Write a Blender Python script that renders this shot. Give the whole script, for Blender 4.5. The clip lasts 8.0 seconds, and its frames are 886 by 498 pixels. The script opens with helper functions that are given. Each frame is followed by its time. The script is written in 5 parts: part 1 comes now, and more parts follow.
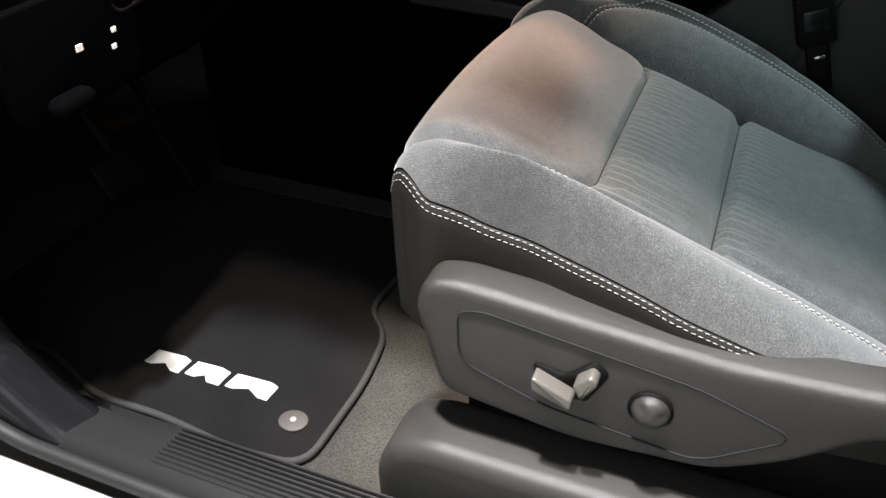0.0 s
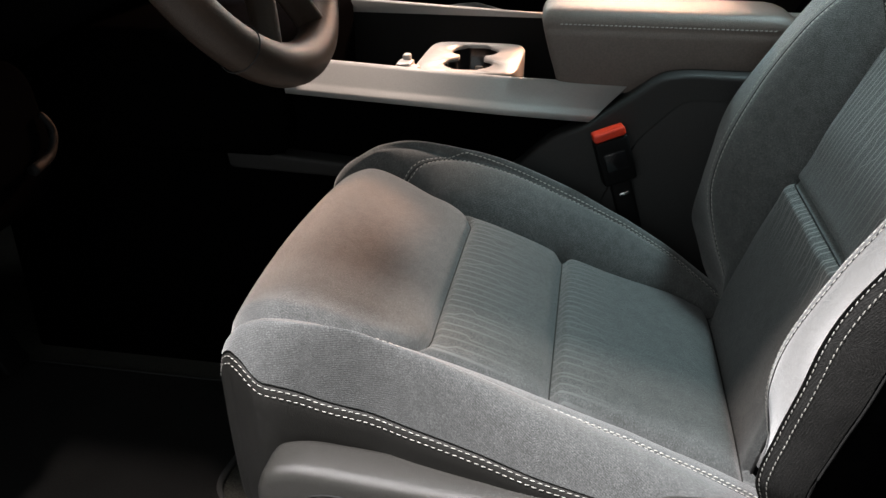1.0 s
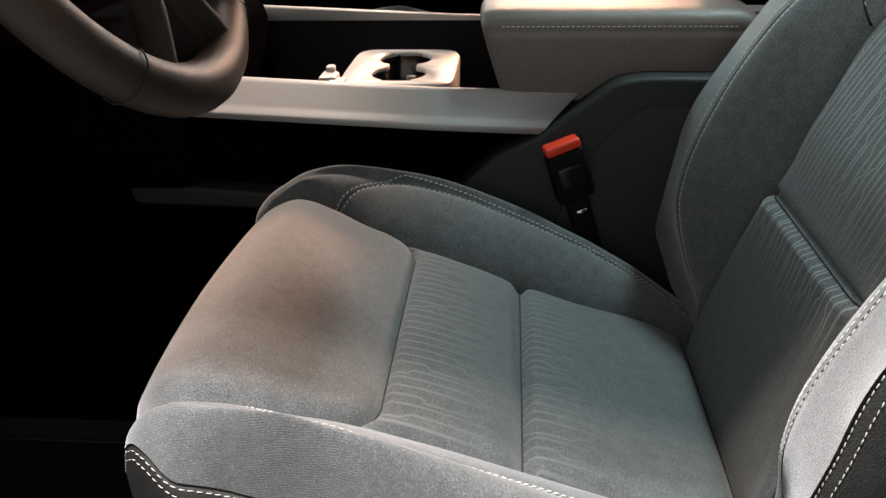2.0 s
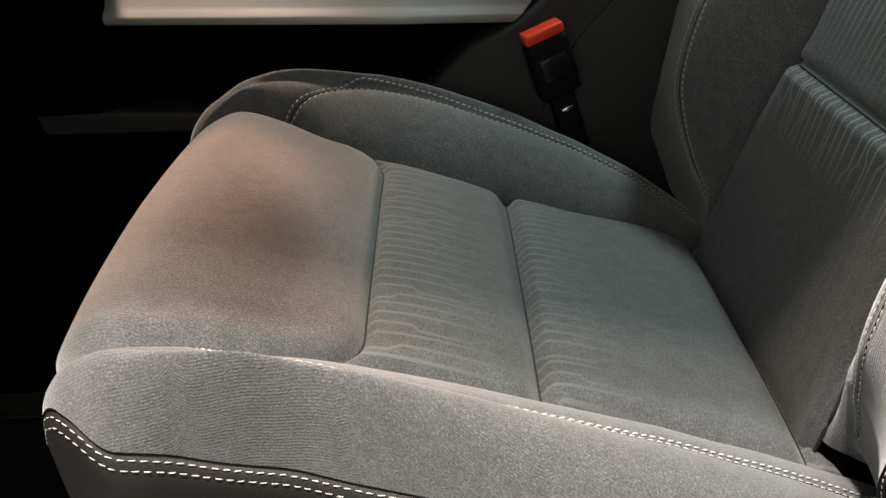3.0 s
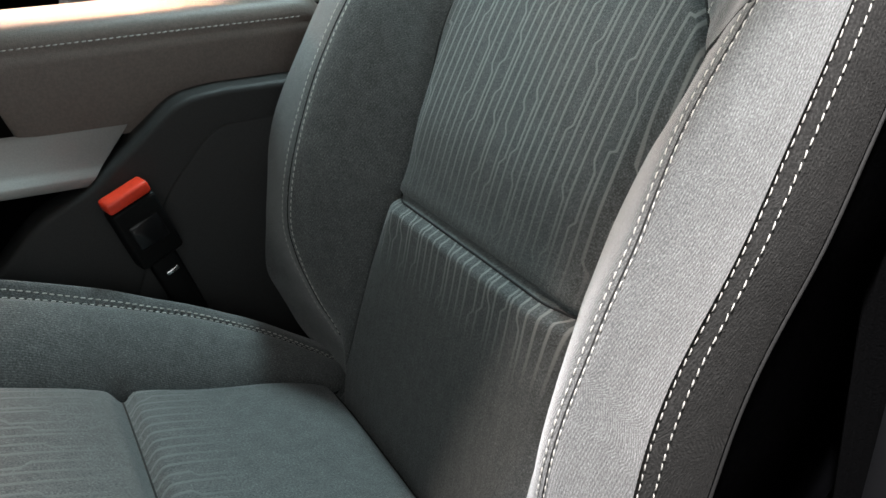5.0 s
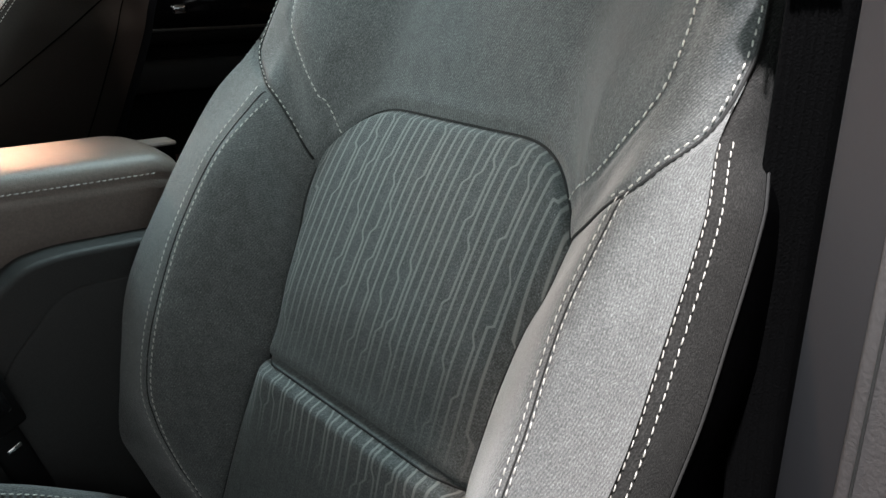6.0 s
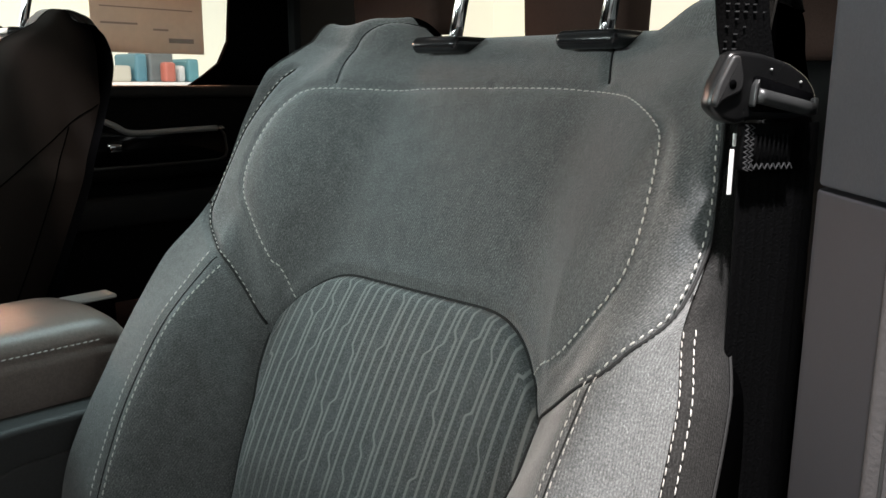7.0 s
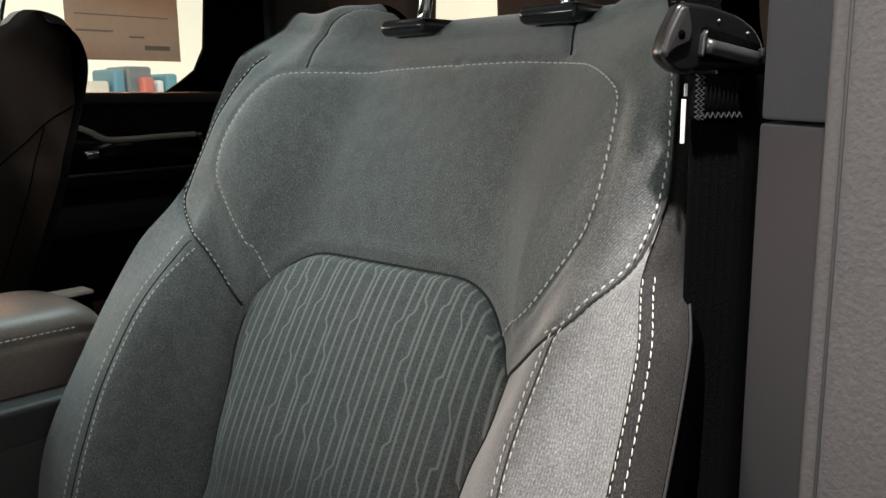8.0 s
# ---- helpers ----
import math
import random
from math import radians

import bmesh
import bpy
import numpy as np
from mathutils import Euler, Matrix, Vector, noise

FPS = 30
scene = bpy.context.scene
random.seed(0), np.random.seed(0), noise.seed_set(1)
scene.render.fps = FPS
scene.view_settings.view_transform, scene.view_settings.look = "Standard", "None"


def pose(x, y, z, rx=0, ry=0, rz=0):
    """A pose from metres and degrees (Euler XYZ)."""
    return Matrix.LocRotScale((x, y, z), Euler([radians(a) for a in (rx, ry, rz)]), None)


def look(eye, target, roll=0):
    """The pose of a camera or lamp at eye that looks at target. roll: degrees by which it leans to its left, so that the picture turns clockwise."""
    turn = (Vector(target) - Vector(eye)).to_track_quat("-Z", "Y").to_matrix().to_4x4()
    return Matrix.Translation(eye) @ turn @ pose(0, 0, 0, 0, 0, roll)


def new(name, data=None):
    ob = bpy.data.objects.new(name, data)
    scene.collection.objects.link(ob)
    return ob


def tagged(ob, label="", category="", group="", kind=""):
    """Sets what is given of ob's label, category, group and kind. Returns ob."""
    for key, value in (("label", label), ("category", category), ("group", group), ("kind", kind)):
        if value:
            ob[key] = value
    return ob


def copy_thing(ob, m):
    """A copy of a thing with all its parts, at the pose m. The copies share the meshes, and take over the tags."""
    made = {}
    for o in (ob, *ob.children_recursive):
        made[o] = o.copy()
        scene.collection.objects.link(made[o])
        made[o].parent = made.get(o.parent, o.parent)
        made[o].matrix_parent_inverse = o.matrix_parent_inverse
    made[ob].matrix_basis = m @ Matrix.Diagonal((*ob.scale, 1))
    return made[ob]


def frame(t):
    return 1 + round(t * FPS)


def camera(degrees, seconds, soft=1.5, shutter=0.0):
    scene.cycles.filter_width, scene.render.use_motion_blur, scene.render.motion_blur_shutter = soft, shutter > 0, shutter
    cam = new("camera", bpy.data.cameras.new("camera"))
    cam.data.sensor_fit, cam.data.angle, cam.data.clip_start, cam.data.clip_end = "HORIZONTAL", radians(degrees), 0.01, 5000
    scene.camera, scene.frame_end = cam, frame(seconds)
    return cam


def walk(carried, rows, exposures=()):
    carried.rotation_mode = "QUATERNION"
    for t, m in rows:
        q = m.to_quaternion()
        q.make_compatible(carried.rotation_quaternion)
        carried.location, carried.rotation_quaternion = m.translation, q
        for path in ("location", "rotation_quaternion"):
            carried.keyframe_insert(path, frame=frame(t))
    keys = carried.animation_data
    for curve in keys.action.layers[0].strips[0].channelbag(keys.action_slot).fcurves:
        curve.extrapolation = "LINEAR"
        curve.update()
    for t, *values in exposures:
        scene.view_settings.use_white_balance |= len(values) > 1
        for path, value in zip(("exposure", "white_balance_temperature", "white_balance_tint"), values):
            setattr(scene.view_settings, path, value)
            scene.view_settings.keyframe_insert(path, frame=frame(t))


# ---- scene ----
cam = camera(57.0, 8.0)
PATH = [
    (0, (-0.1839, -0.8296, 0.7958), (-0.7033, 0.4638, -0.1776), -0.03),
    (0.2, (-0.1714, -0.8294, 0.8042), (-0.6653, 0.5150, -0.1115), -0.93),
    (0.5, (-0.1833, -0.8072, 0.8119), (-0.5624, 0.6081, -0.0501), 0.82),
    (1, (-0.1737, -0.7948, 0.8299), (-0.4374, 0.7044, 0.0728), 0.02),
    (1.2, (-0.1611, -0.7855, 0.8414), (-0.4082, 0.7287, 0.1092), -0.86),
    (2.3, (-0.2169, -0.6325, 0.7853), (-0.3078, 0.8741, 0.0031), -1.50),
    (2.5, (-0.2212, -0.6165, 0.7663), (-0.2959, 0.8775, -0.0414), -2.26),
    (3, (-0.2386, -0.5771, 0.7173), (-0.2603, 0.8973, -0.1287), -3.30),
    (3.5, (-0.2188, -0.5579, 0.7070), (-0.1926, 0.9019, -0.1638), -5.46),
    (4, (-0.2110, -0.5208, 0.7088), (0.0155, 0.9079, -0.1843), -5.06),
    (4.5, (-0.2049, -0.4947, 0.7362), (0.2932, 0.8962, -0.1049), -4.41),
    (4.7, (-0.2099, -0.4902, 0.7446), (0.3954, 0.8829, -0.0544), -3.02),
    (5.8, (-0.2241, -0.4601, 0.8033), (0.7656, 0.7797, 0.1920), 0.22),
    (6, (-0.2352, -0.4564, 0.8115), (0.8239, 0.7501, 0.2524), 0.88),
    (6.5, (-0.2368, -0.4440, 0.8484), (0.9161, 0.7336, 0.4313), 0.39),
    (7, (-0.2429, -0.4342, 0.8557), (0.9570, 0.7205, 0.5138), 0.34),
    (7.5, (-0.2513, -0.4329, 0.8472), (0.9817, 0.6954, 0.5364), -0.10),
    (8, (-0.2475, -0.4532, 0.8257), (0.9791, 0.6819, 0.5143), -0.71),
]
walk(cam, [(t, look(eye, target, roll)) for t, eye, target, roll in PATH], [
    (0, 0.30, 6200, 10), (0.5, -0.06, 6250, 10), (1.0, -0.02, 6250, 10), (2.5, 0.06, 6500, 11), (3.0, -0.10, 6900, 13), (3.5, -0.14, 6900, 13), (4.0, -0.12, 6700, 12),
    (4.6, 0.28, 6350, 10), (6.2, 0.10, 6250, 10), (7.0, -0.03, 6400, 11), (8.0, -0.05, 6650, 12)])

# ---- world and lights ----
world = bpy.data.worlds.new("showroom")
scene.world = world
world.use_nodes = True
world.node_tree.nodes["Background"].inputs["Color"].default_value = (0.80, 0.90, 0.88, 1)
world.node_tree.nodes["Background"].inputs["Strength"].default_value = 0.28
scene.view_settings.exposure = 0.0


def area(name, eye, target, power, size, color):
    lamp = bpy.data.lights.new(name, "AREA")
    lamp.energy, lamp.size, lamp.color = power, size, color
    ob = new(name, lamp)
    ob.matrix_world = look(eye, target)
    return ob


area("showroom_light", (-0.58, -0.62, 3.0), (-0.2, -0.2, 0.4), 208, 0.12, (1.0, 0.96, 0.95))
area("showroom_light", (-0.35, -0.79, 3.0), (-0.2, -0.2, 0.4), 66, 0.12, (1.0, 0.86, 0.76))
area("showroom_light", (-1.45, 1.55, 3.0), (-0.45, 0.0, 0.4), 212, 0.46, (1.0, 0.78, 0.65))
area("showroom_light", (0.72, 3.2, 2.20), (-0.4, 0.05, 0.5), 245, 0.45, (1.0, 0.47, 0.25))
area("showroom_light", (-0.10, 3.4, 1.7), (0.28, 0.2, 0.9), 24, 0.20, (1.0, 0.46, 0.26))
# daylight of the hall through the windscreen
screen = area("windscreen_light", (-1.30, 0.30, 1.075), (0.25, 0.10, 0.86), 24.5, 1.3, (0.86, 1.0, 0.96))
screen.data.shape, screen.data.size_y = "RECTANGLE", 0.13
# and through the passenger's window
side = area("window_light", (-0.20, 1.24, 1.02), (-0.15, 0.0, 0.50), 3.5, 0.75, (0.95, 1.0, 0.95))
side.data.shape, side.data.size_y = "RECTANGLE", 0.30
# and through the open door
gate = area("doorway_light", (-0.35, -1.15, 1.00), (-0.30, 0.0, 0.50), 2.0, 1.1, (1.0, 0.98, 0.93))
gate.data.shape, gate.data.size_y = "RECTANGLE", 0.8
# added lamp above an invented roof opening, to brighten the cushion
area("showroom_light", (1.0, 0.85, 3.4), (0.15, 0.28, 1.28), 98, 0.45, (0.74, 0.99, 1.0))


# ---- materials ----
def mat(name, base, rough=0.5, metal=0.0, spec=0.5, sheen=0.0, grain=0.0, grain_scale=300.0, bump=0.0, bump_scale=800.0,
        stain=0.0, stain_scale=9.0, coat=0.0, rough_var=0.0):
    m = bpy.data.materials.new(name)
    m.use_nodes = True
    nt = m.node_tree
    b = nt.nodes["Principled BSDF"]
    b.inputs["Roughness"].default_value = rough
    b.inputs["Metallic"].default_value = metal
    b.inputs["Specular IOR Level"].default_value = spec
    b.inputs["Sheen Weight"].default_value = sheen
    b.inputs["Sheen Roughness"].default_value = 0.50
    b.inputs["Coat Weight"].default_value = coat
    tc = nt.nodes.new("ShaderNodeTexCoord")
    col = nt.nodes.new("ShaderNodeMix")
    col.data_type = "RGBA"
    k = 1 - grain
    col.inputs["A"].default_value = (*[c * k for c in base], 1)
    col.inputs["B"].default_value = (*[min(1, c * (1 + grain)) for c in base], 1)
    fine = nt.nodes.new("ShaderNodeTexNoise")
    fine.inputs["Scale"].default_value, fine.inputs["Detail"].default_value = grain_scale, 3
    big = nt.nodes.new("ShaderNodeTexNoise")
    big.inputs["Scale"].default_value, big.inputs["Detail"].default_value = stain_scale, 5
    for n in (fine, big):
        nt.links.new(tc.outputs["Object"], n.inputs["Vector"])
    sharp = nt.nodes.new("ShaderNodeMapRange")
    sharp.inputs["From Min"].default_value, sharp.inputs["From Max"].default_value = 0.35, 0.65
    nt.links.new(fine.outputs["Fac"], sharp.inputs["Value"])
    nt.links.new(sharp.outputs["Result"], col.inputs["Factor"])
    out = col.outputs["Result"]
    if stain:
        st = nt.nodes.new("ShaderNodeMix")
        st.data_type, st.blend_type = "RGBA", "MULTIPLY"
        ramp = nt.nodes.new("ShaderNodeMapRange")
        ramp.inputs["From Min"].default_value, ramp.inputs["From Max"].default_value = 0.3, 0.7
        ramp.inputs["To Min"].default_value, ramp.inputs["To Max"].default_value = 1 - stain, 1 + stain
        nt.links.new(big.outputs["Fac"], ramp.inputs["Value"])
        st.inputs["Factor"].default_value = 1
        nt.links.new(out, st.inputs["A"])
        nt.links.new(ramp.outputs["Result"], st.inputs["B"])
        out = st.outputs["Result"]
    nt.links.new(out, b.inputs["Base Color"])
    if rough_var:
        rr = nt.nodes.new("ShaderNodeMapRange")
        rr.inputs["To Min"].default_value, rr.inputs["To Max"].default_value = rough - rough_var, rough + rough_var
        nt.links.new(big.outputs["Fac"], rr.inputs["Value"])
        nt.links.new(rr.outputs["Result"], b.inputs["Roughness"])
    if bump:
        bn = nt.nodes.new("ShaderNodeTexNoise")
        bn.inputs["Scale"].default_value, bn.inputs["Detail"].default_value = bump_scale, 2
        nt.links.new(tc.outputs["Object"], bn.inputs["Vector"])
        bp = nt.nodes.new("ShaderNodeBump")
        bp.inputs["Strength"].default_value, bp.inputs["Distance"].default_value = bump, 0.001
        nt.links.new(bn.outputs["Fac"], bp.inputs["Height"])
        nt.links.new(bp.outputs["Normal"], b.inputs["Normal"])
    return m


def add_weave(m, pitch, depth=0.20, lines=0.17):
    """A fine twill with loose pale fibres: diagonal threads in the cloth's own coordinates, as relief and a little in colour."""
    nt = m.node_tree
    b = nt.nodes["Principled BSDF"]
    uv = nt.nodes.new("ShaderNodeUVMap")
    uv.uv_map = "UVMap"
    wave = nt.nodes.new("ShaderNodeTexWave")
    wave.bands_direction = "X"
    wave.inputs["Scale"].default_value = 0.314 / pitch
    wave.inputs["Distortion"].default_value, wave.inputs["Detail"].default_value = 2.4, 3
    wave.inputs["Detail Scale"].default_value = 2
    turn = nt.nodes.new("ShaderNodeMapping")
    turn.inputs["Rotation"].default_value = (0, 0, -0.30)
    nt.links.new(uv.outputs["UV"], turn.inputs["Vector"])
    nt.links.new(turn.outputs["Vector"], wave.inputs["Vector"])
    col = b.inputs["Base Color"].links[0].from_socket
    for vec, lo, hi, gain in ((None, 0.0, 1.0, lines), ((1500, 420, 1), 0.52, 0.74, 0.42), ((520, 700, 1), 0.38, 0.66, 0.30), ((90, 70, 1), 0.35, 0.65, 0.14)):
        if vec is None:
            src = wave.outputs["Color"]
        else:
            mp = nt.nodes.new("ShaderNodeMapping")
            mp.inputs["Scale"].default_value = vec
            mp.inputs["Rotation"].default_value = (0, 0, 0.25)
            nt.links.new(uv.outputs["UV"], mp.inputs["Vector"])
            nz = nt.nodes.new("ShaderNodeTexNoise")
            nz.inputs["Scale"].default_value, nz.inputs["Detail"].default_value = 1.0, 2
            nt.links.new(mp.outputs["Vector"], nz.inputs["Vector"])
            src = nz.outputs["Fac"]
        rg = nt.nodes.new("ShaderNodeMapRange")
        rg.inputs["From Min"].default_value, rg.inputs["From Max"].default_value = lo, hi
        rg.inputs["To Min"].default_value, rg.inputs["To Max"].default_value = 1 - gain * 0.45, 1 + gain
        nt.links.new(src, rg.inputs["Value"])
        mul = nt.nodes.new("ShaderNodeMix")
        mul.data_type, mul.blend_type = "RGBA", "MULTIPLY"
        mul.clamp_factor = False
        mul.inputs["Factor"].default_value = 1
        nt.links.new(col, mul.inputs["A"])
        nt.links.new(rg.outputs["Result"], mul.inputs["B"])
        col = mul.outputs["Result"]
    nt.links.new(col, b.inputs["Base Color"])
    old = next(n for n in nt.nodes if n.type == "BUMP")
    bp = nt.nodes.new("ShaderNodeBump")
    bp.inputs["Strength"].default_value, bp.inputs["Distance"].default_value = depth, 0.0006
    nt.links.new(wave.outputs["Color"], bp.inputs["Height"])
    nt.links.new(old.outputs["Normal"], bp.inputs["Normal"])
    nt.links.new(bp.outputs["Normal"], b.inputs["Normal"])
    return m


def add_stripes(m, pitch, color, width=0.2):
    """Light threads that run along the cloth, each with small side steps at intervals of its own."""
    nt = m.node_tree

    def mth(op, a, b=None, c=None):
        n = nt.nodes.new("ShaderNodeMath")
        n.operation = op
        for k, v in enumerate((a, b, c)):
            if v is not None:
                if hasattr(v, "is_linked"):
                    nt.links.new(v, n.inputs[k])
                else:
                    n.inputs[k].default_value = v
        return n.outputs[0]

    uv = nt.nodes.new("ShaderNodeUVMap")
    uv.uv_map = "UVMap"
    sep = nt.nodes.new("ShaderNodeSeparateXYZ")
    nt.links.new(uv.outputs["UV"], sep.inputs[0])
    u = mth("DIVIDE", sep.outputs["X"], pitch)
    k = mth("FLOOR", u)
    wn = nt.nodes.new("ShaderNodeTexWhiteNoise")
    wn.noise_dimensions = "1D"
    nt.links.new(k, wn.inputs["W"])
    v = mth("ADD", mth("DIVIDE", sep.outputs["Y"], 0.235), wn.outputs["Value"])
    ph = mth("FRACT", v)
    up = nt.nodes.new("ShaderNodeMapRange")
    up.interpolation_type = "SMOOTHSTEP"
    up.inputs["From Min"].default_value, up.inputs["From Max"].default_value = 0.40, 0.428
    nt.links.new(ph, up.inputs["Value"])
    dn = nt.nodes.new("ShaderNodeMapRange")
    dn.interpolation_type = "SMOOTHSTEP"
    dn.inputs["From Min"].default_value, dn.inputs["From Max"].default_value = 0.575, 0.612
    nt.links.new(ph, dn.inputs["Value"])
    jog = mth("MULTIPLY", mth("SUBTRACT", up.outputs["Result"], dn.outputs["Result"]), 0.50)
    f = mth("FRACT", u)
    d = mth("ABSOLUTE", mth("SUBTRACT", mth("ADD", f, jog), 0.62))
    line = nt.nodes.new("ShaderNodeMapRange")
    line.interpolation_type = "SMOOTHSTEP"
    line.inputs["From Min"].default_value, line.inputs["From Max"].default_value = width * 0.75, width * 0.3
    nt.links.new(d, line.inputs["Value"])
    fu = nt.nodes.new("ShaderNodeUVMap")
    fu.uv_map = "Fade"
    fs = nt.nodes.new("ShaderNodeSeparateXYZ")
    nt.links.new(fu.outputs["UV"], fs.inputs[0])
    shown = mth("MULTIPLY", line.outputs["Result"], mth("SUBTRACT", 1.0, mth("MULTIPLY", fs.outputs["X"], 0.93)))
    b = nt.nodes["Principled BSDF"]
    old = b.inputs["Base Color"].links[0].from_socket
    mx = nt.nodes.new("ShaderNodeMix")
    mx.data_type = "RGBA"
    nt.links.new(shown, mx.inputs["Factor"])
    nt.links.new(old, mx.inputs["A"])
    mx.inputs["B"].default_value = (*color, 1)
    nt.links.new(mx.outputs["Result"], b.inputs["Base Color"])
    bp = nt.nodes.new("ShaderNodeBump")
    bp.inputs["Strength"].default_value, bp.inputs["Distance"].default_value = 0.5, 0.0006
    nt.links.new(shown, bp.inputs["Height"])
    nt.links.new(b.inputs["Normal"].links[0].from_socket, bp.inputs["Normal"])
    nt.links.new(bp.outputs["Normal"], b.inputs["Normal"])
    return m


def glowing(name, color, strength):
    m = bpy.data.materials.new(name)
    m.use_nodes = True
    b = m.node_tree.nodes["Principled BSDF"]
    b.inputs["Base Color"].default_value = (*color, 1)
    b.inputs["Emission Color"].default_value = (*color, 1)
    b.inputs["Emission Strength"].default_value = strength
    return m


CLOTH = (0.085, 0.088, 0.088)
M_CLOTH = add_weave(mat("seat_cloth", CLOTH, 0.9, sheen=0.40, spec=0.2, grain=0.30, grain_scale=900, bump=0.5, bump_scale=900, stain=0.06), 0.0021)
M_STRIPE = add_stripes(add_weave(mat("striped_seat_cloth", (0.075, 0.08, 0.08), 0.9, sheen=0.2, spec=0.2, grain=0.28, grain_scale=900, bump=0.5,
                                     bump_scale=900, stain=0.06), 0.0011, 0.24, 0.11), 0.0091, (0.192, 0.197, 0.190), 0.22)
M_STRIPE_SEAT = add_stripes(add_weave(mat("ribbed_seat_cloth", (0.080, 0.084, 0.084), 0.9, sheen=0.2, spec=0.2, grain=0.28, grain_scale=900, bump=0.5,
                                          bump_scale=900, stain=0.06), 0.0011, 0.24, 0.11), 0.0113, (0.122, 0.128, 0.128), 0.24)
M_VINYL = mat("black_vinyl", (0.020, 0.0192, 0.0175), 0.55, spec=0.28, grain=0.15, grain_scale=700, bump=0.35, bump_scale=1100, rough_var=0.08)
M_CHEEK = mat("grained_black_plastic", (0.021, 0.021, 0.021), 0.55, spec=0.3, grain=0.12, grain_scale=600, bump=0.35, bump_scale=1300, rough_var=0.07)
M_SIDE = add_weave(mat("dark_side_cloth", (0.021, 0.0208, 0.0200), 0.9, sheen=0.03, spec=0.2, grain=0.3, grain_scale=900, bump=0.5, bump_scale=900), 0.0021)
M_THREAD = mat("pale_thread", (0.44, 0.43, 0.40), 0.7, grain=0.2, grain_scale=900)
M_SEAM = mat("seam_cord", (0.008, 0.008, 0.008), 0.8, grain=0.2, grain_scale=900)
M_GREY = mat("grained_grey_plastic", (0.036, 0.0345, 0.0315), 0.36, grain=0.1, grain_scale=500, bump=0.45, bump_scale=1500, rough_var=0.07, stain=0.05)
M_BLACK = mat("black_plastic", (0.0045, 0.0045, 0.0047), 0.6, spec=0.13, grain=0.15, grain_scale=500, bump=0.3, bump_scale=1500, rough_var=0.08)
M_GLOSS = mat("gloss_black_plastic", (0.008, 0.008, 0.009), 0.16, grain=0.1, rough_var=0.05)
M_CARPET = mat("dark_carpet", (0.030, 0.0295, 0.025), 0.97, grain=0.5, grain_scale=420, bump=0.9, bump_scale=500, stain=0.25, stain_scale=12)
M_MAT = mat("black_mat_pile", (0.0062, 0.006, 0.0059), 0.97, sheen=0.02, spec=0.2, grain=0.45, grain_scale=450, bump=0.8, bump_scale=600, stain=0.3, stain_scale=10)
M_RUBBER = mat("black_rubber", (0.014, 0.014, 0.014), 0.6, grain=0.2, bump=0.2)
M_BRIGHT = mat("bright_silver", (0.42, 0.415, 0.41), 0.4, metal=0.2, grain=0.05, grain_scale=700, rough_var=0.05)
M_DULL = mat("dull_switch_grey", (0.16, 0.15, 0.13), 0.32, metal=0.3, grain=0.06, grain_scale=700, bump=0.1, rough_var=0.05)
M_RAIL = mat("satin_dark_plastic", (0.036, 0.035, 0.033), 0.42, spec=0.4, grain=0.1, grain_scale=500, bump=0.3, bump_scale=1500, rough_var=0.07, stain=0.08)
# brown tone holds the orange light on the passenger seat's side
M_FLANK = mat("warm_lit_side_vinyl", (0.0145, 0.0112, 0.0096), 0.6, spec=0.3, grain=0.15, grain_scale=600, bump=0.3, bump_scale=1000, rough_var=0.06)
# near-zero black that puts the shade of footwell, gaps and holes into colour
M_DEEP = mat("shade_black_plastic", (0.0016, 0.0016, 0.0018), 0.9, spec=0.0, grain=0.2, bump=0.3, bump_scale=1200)
M_SILVER = mat("satin_silver_trim", (0.42, 0.415, 0.405), 0.5, metal=0.15, grain=0.05, grain_scale=700, bump=0.08, bump_scale=900, rough_var=0.05)
M_CHROME = mat("chrome", (0.85, 0.85, 0.86), 0.08, metal=1.0, grain=0.02, rough_var=0.04)
M_WEB = mat("belt_webbing", (0.0024, 0.0024, 0.0026), 0.9, spec=0.05, grain=0.3, grain_scale=900, bump=0.5, bump_scale=700)
M_RED = mat("red_button", (0.75, 0.05, 0.02), 0.35, grain=0.06, rough_var=0.05)
M_WHITE = mat("white_print", (0.80, 0.79, 0.77), 0.6, grain=0.08, grain_scale=600)
M_PAINT = mat("white_body_paint", (0.78, 0.78, 0.77), 0.2, coat=0.6, grain=0.02)
M_BROWN = mat("brown_seat_cloth", (0.050, 0.029, 0.023), 0.85, spec=0.2, grain=0.2, grain_scale=700, bump=0.4, bump_scale=800, stain=0.08)
# black leather browned a little for the orange light on the wheel
M_LEATHER = mat("orange_lit_leather", (0.027, 0.018, 0.013), 0.46, spec=0.3, grain=0.12, grain_scale=400, bump=0.35, bump_scale=900, rough_var=0.08)
M_LID = mat("grey_vinyl", (0.140, 0.115, 0.102), 0.42, grain=0.1, grain_scale=400, bump=0.35, bump_scale=1000, rough_var=0.06, stain=0.05)
# pillar tones differ by part and also carry the light on each face
M_PILLAR = mat("shaded_grey_pillar_plastic", (0.0135, 0.0135, 0.016), 0.6, spec=0.3, grain=0.05, grain_scale=600, bump=0.10, bump_scale=1800, stain=0.04)
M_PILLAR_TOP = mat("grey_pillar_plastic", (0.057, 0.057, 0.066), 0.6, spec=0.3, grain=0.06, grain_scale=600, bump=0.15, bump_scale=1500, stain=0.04)
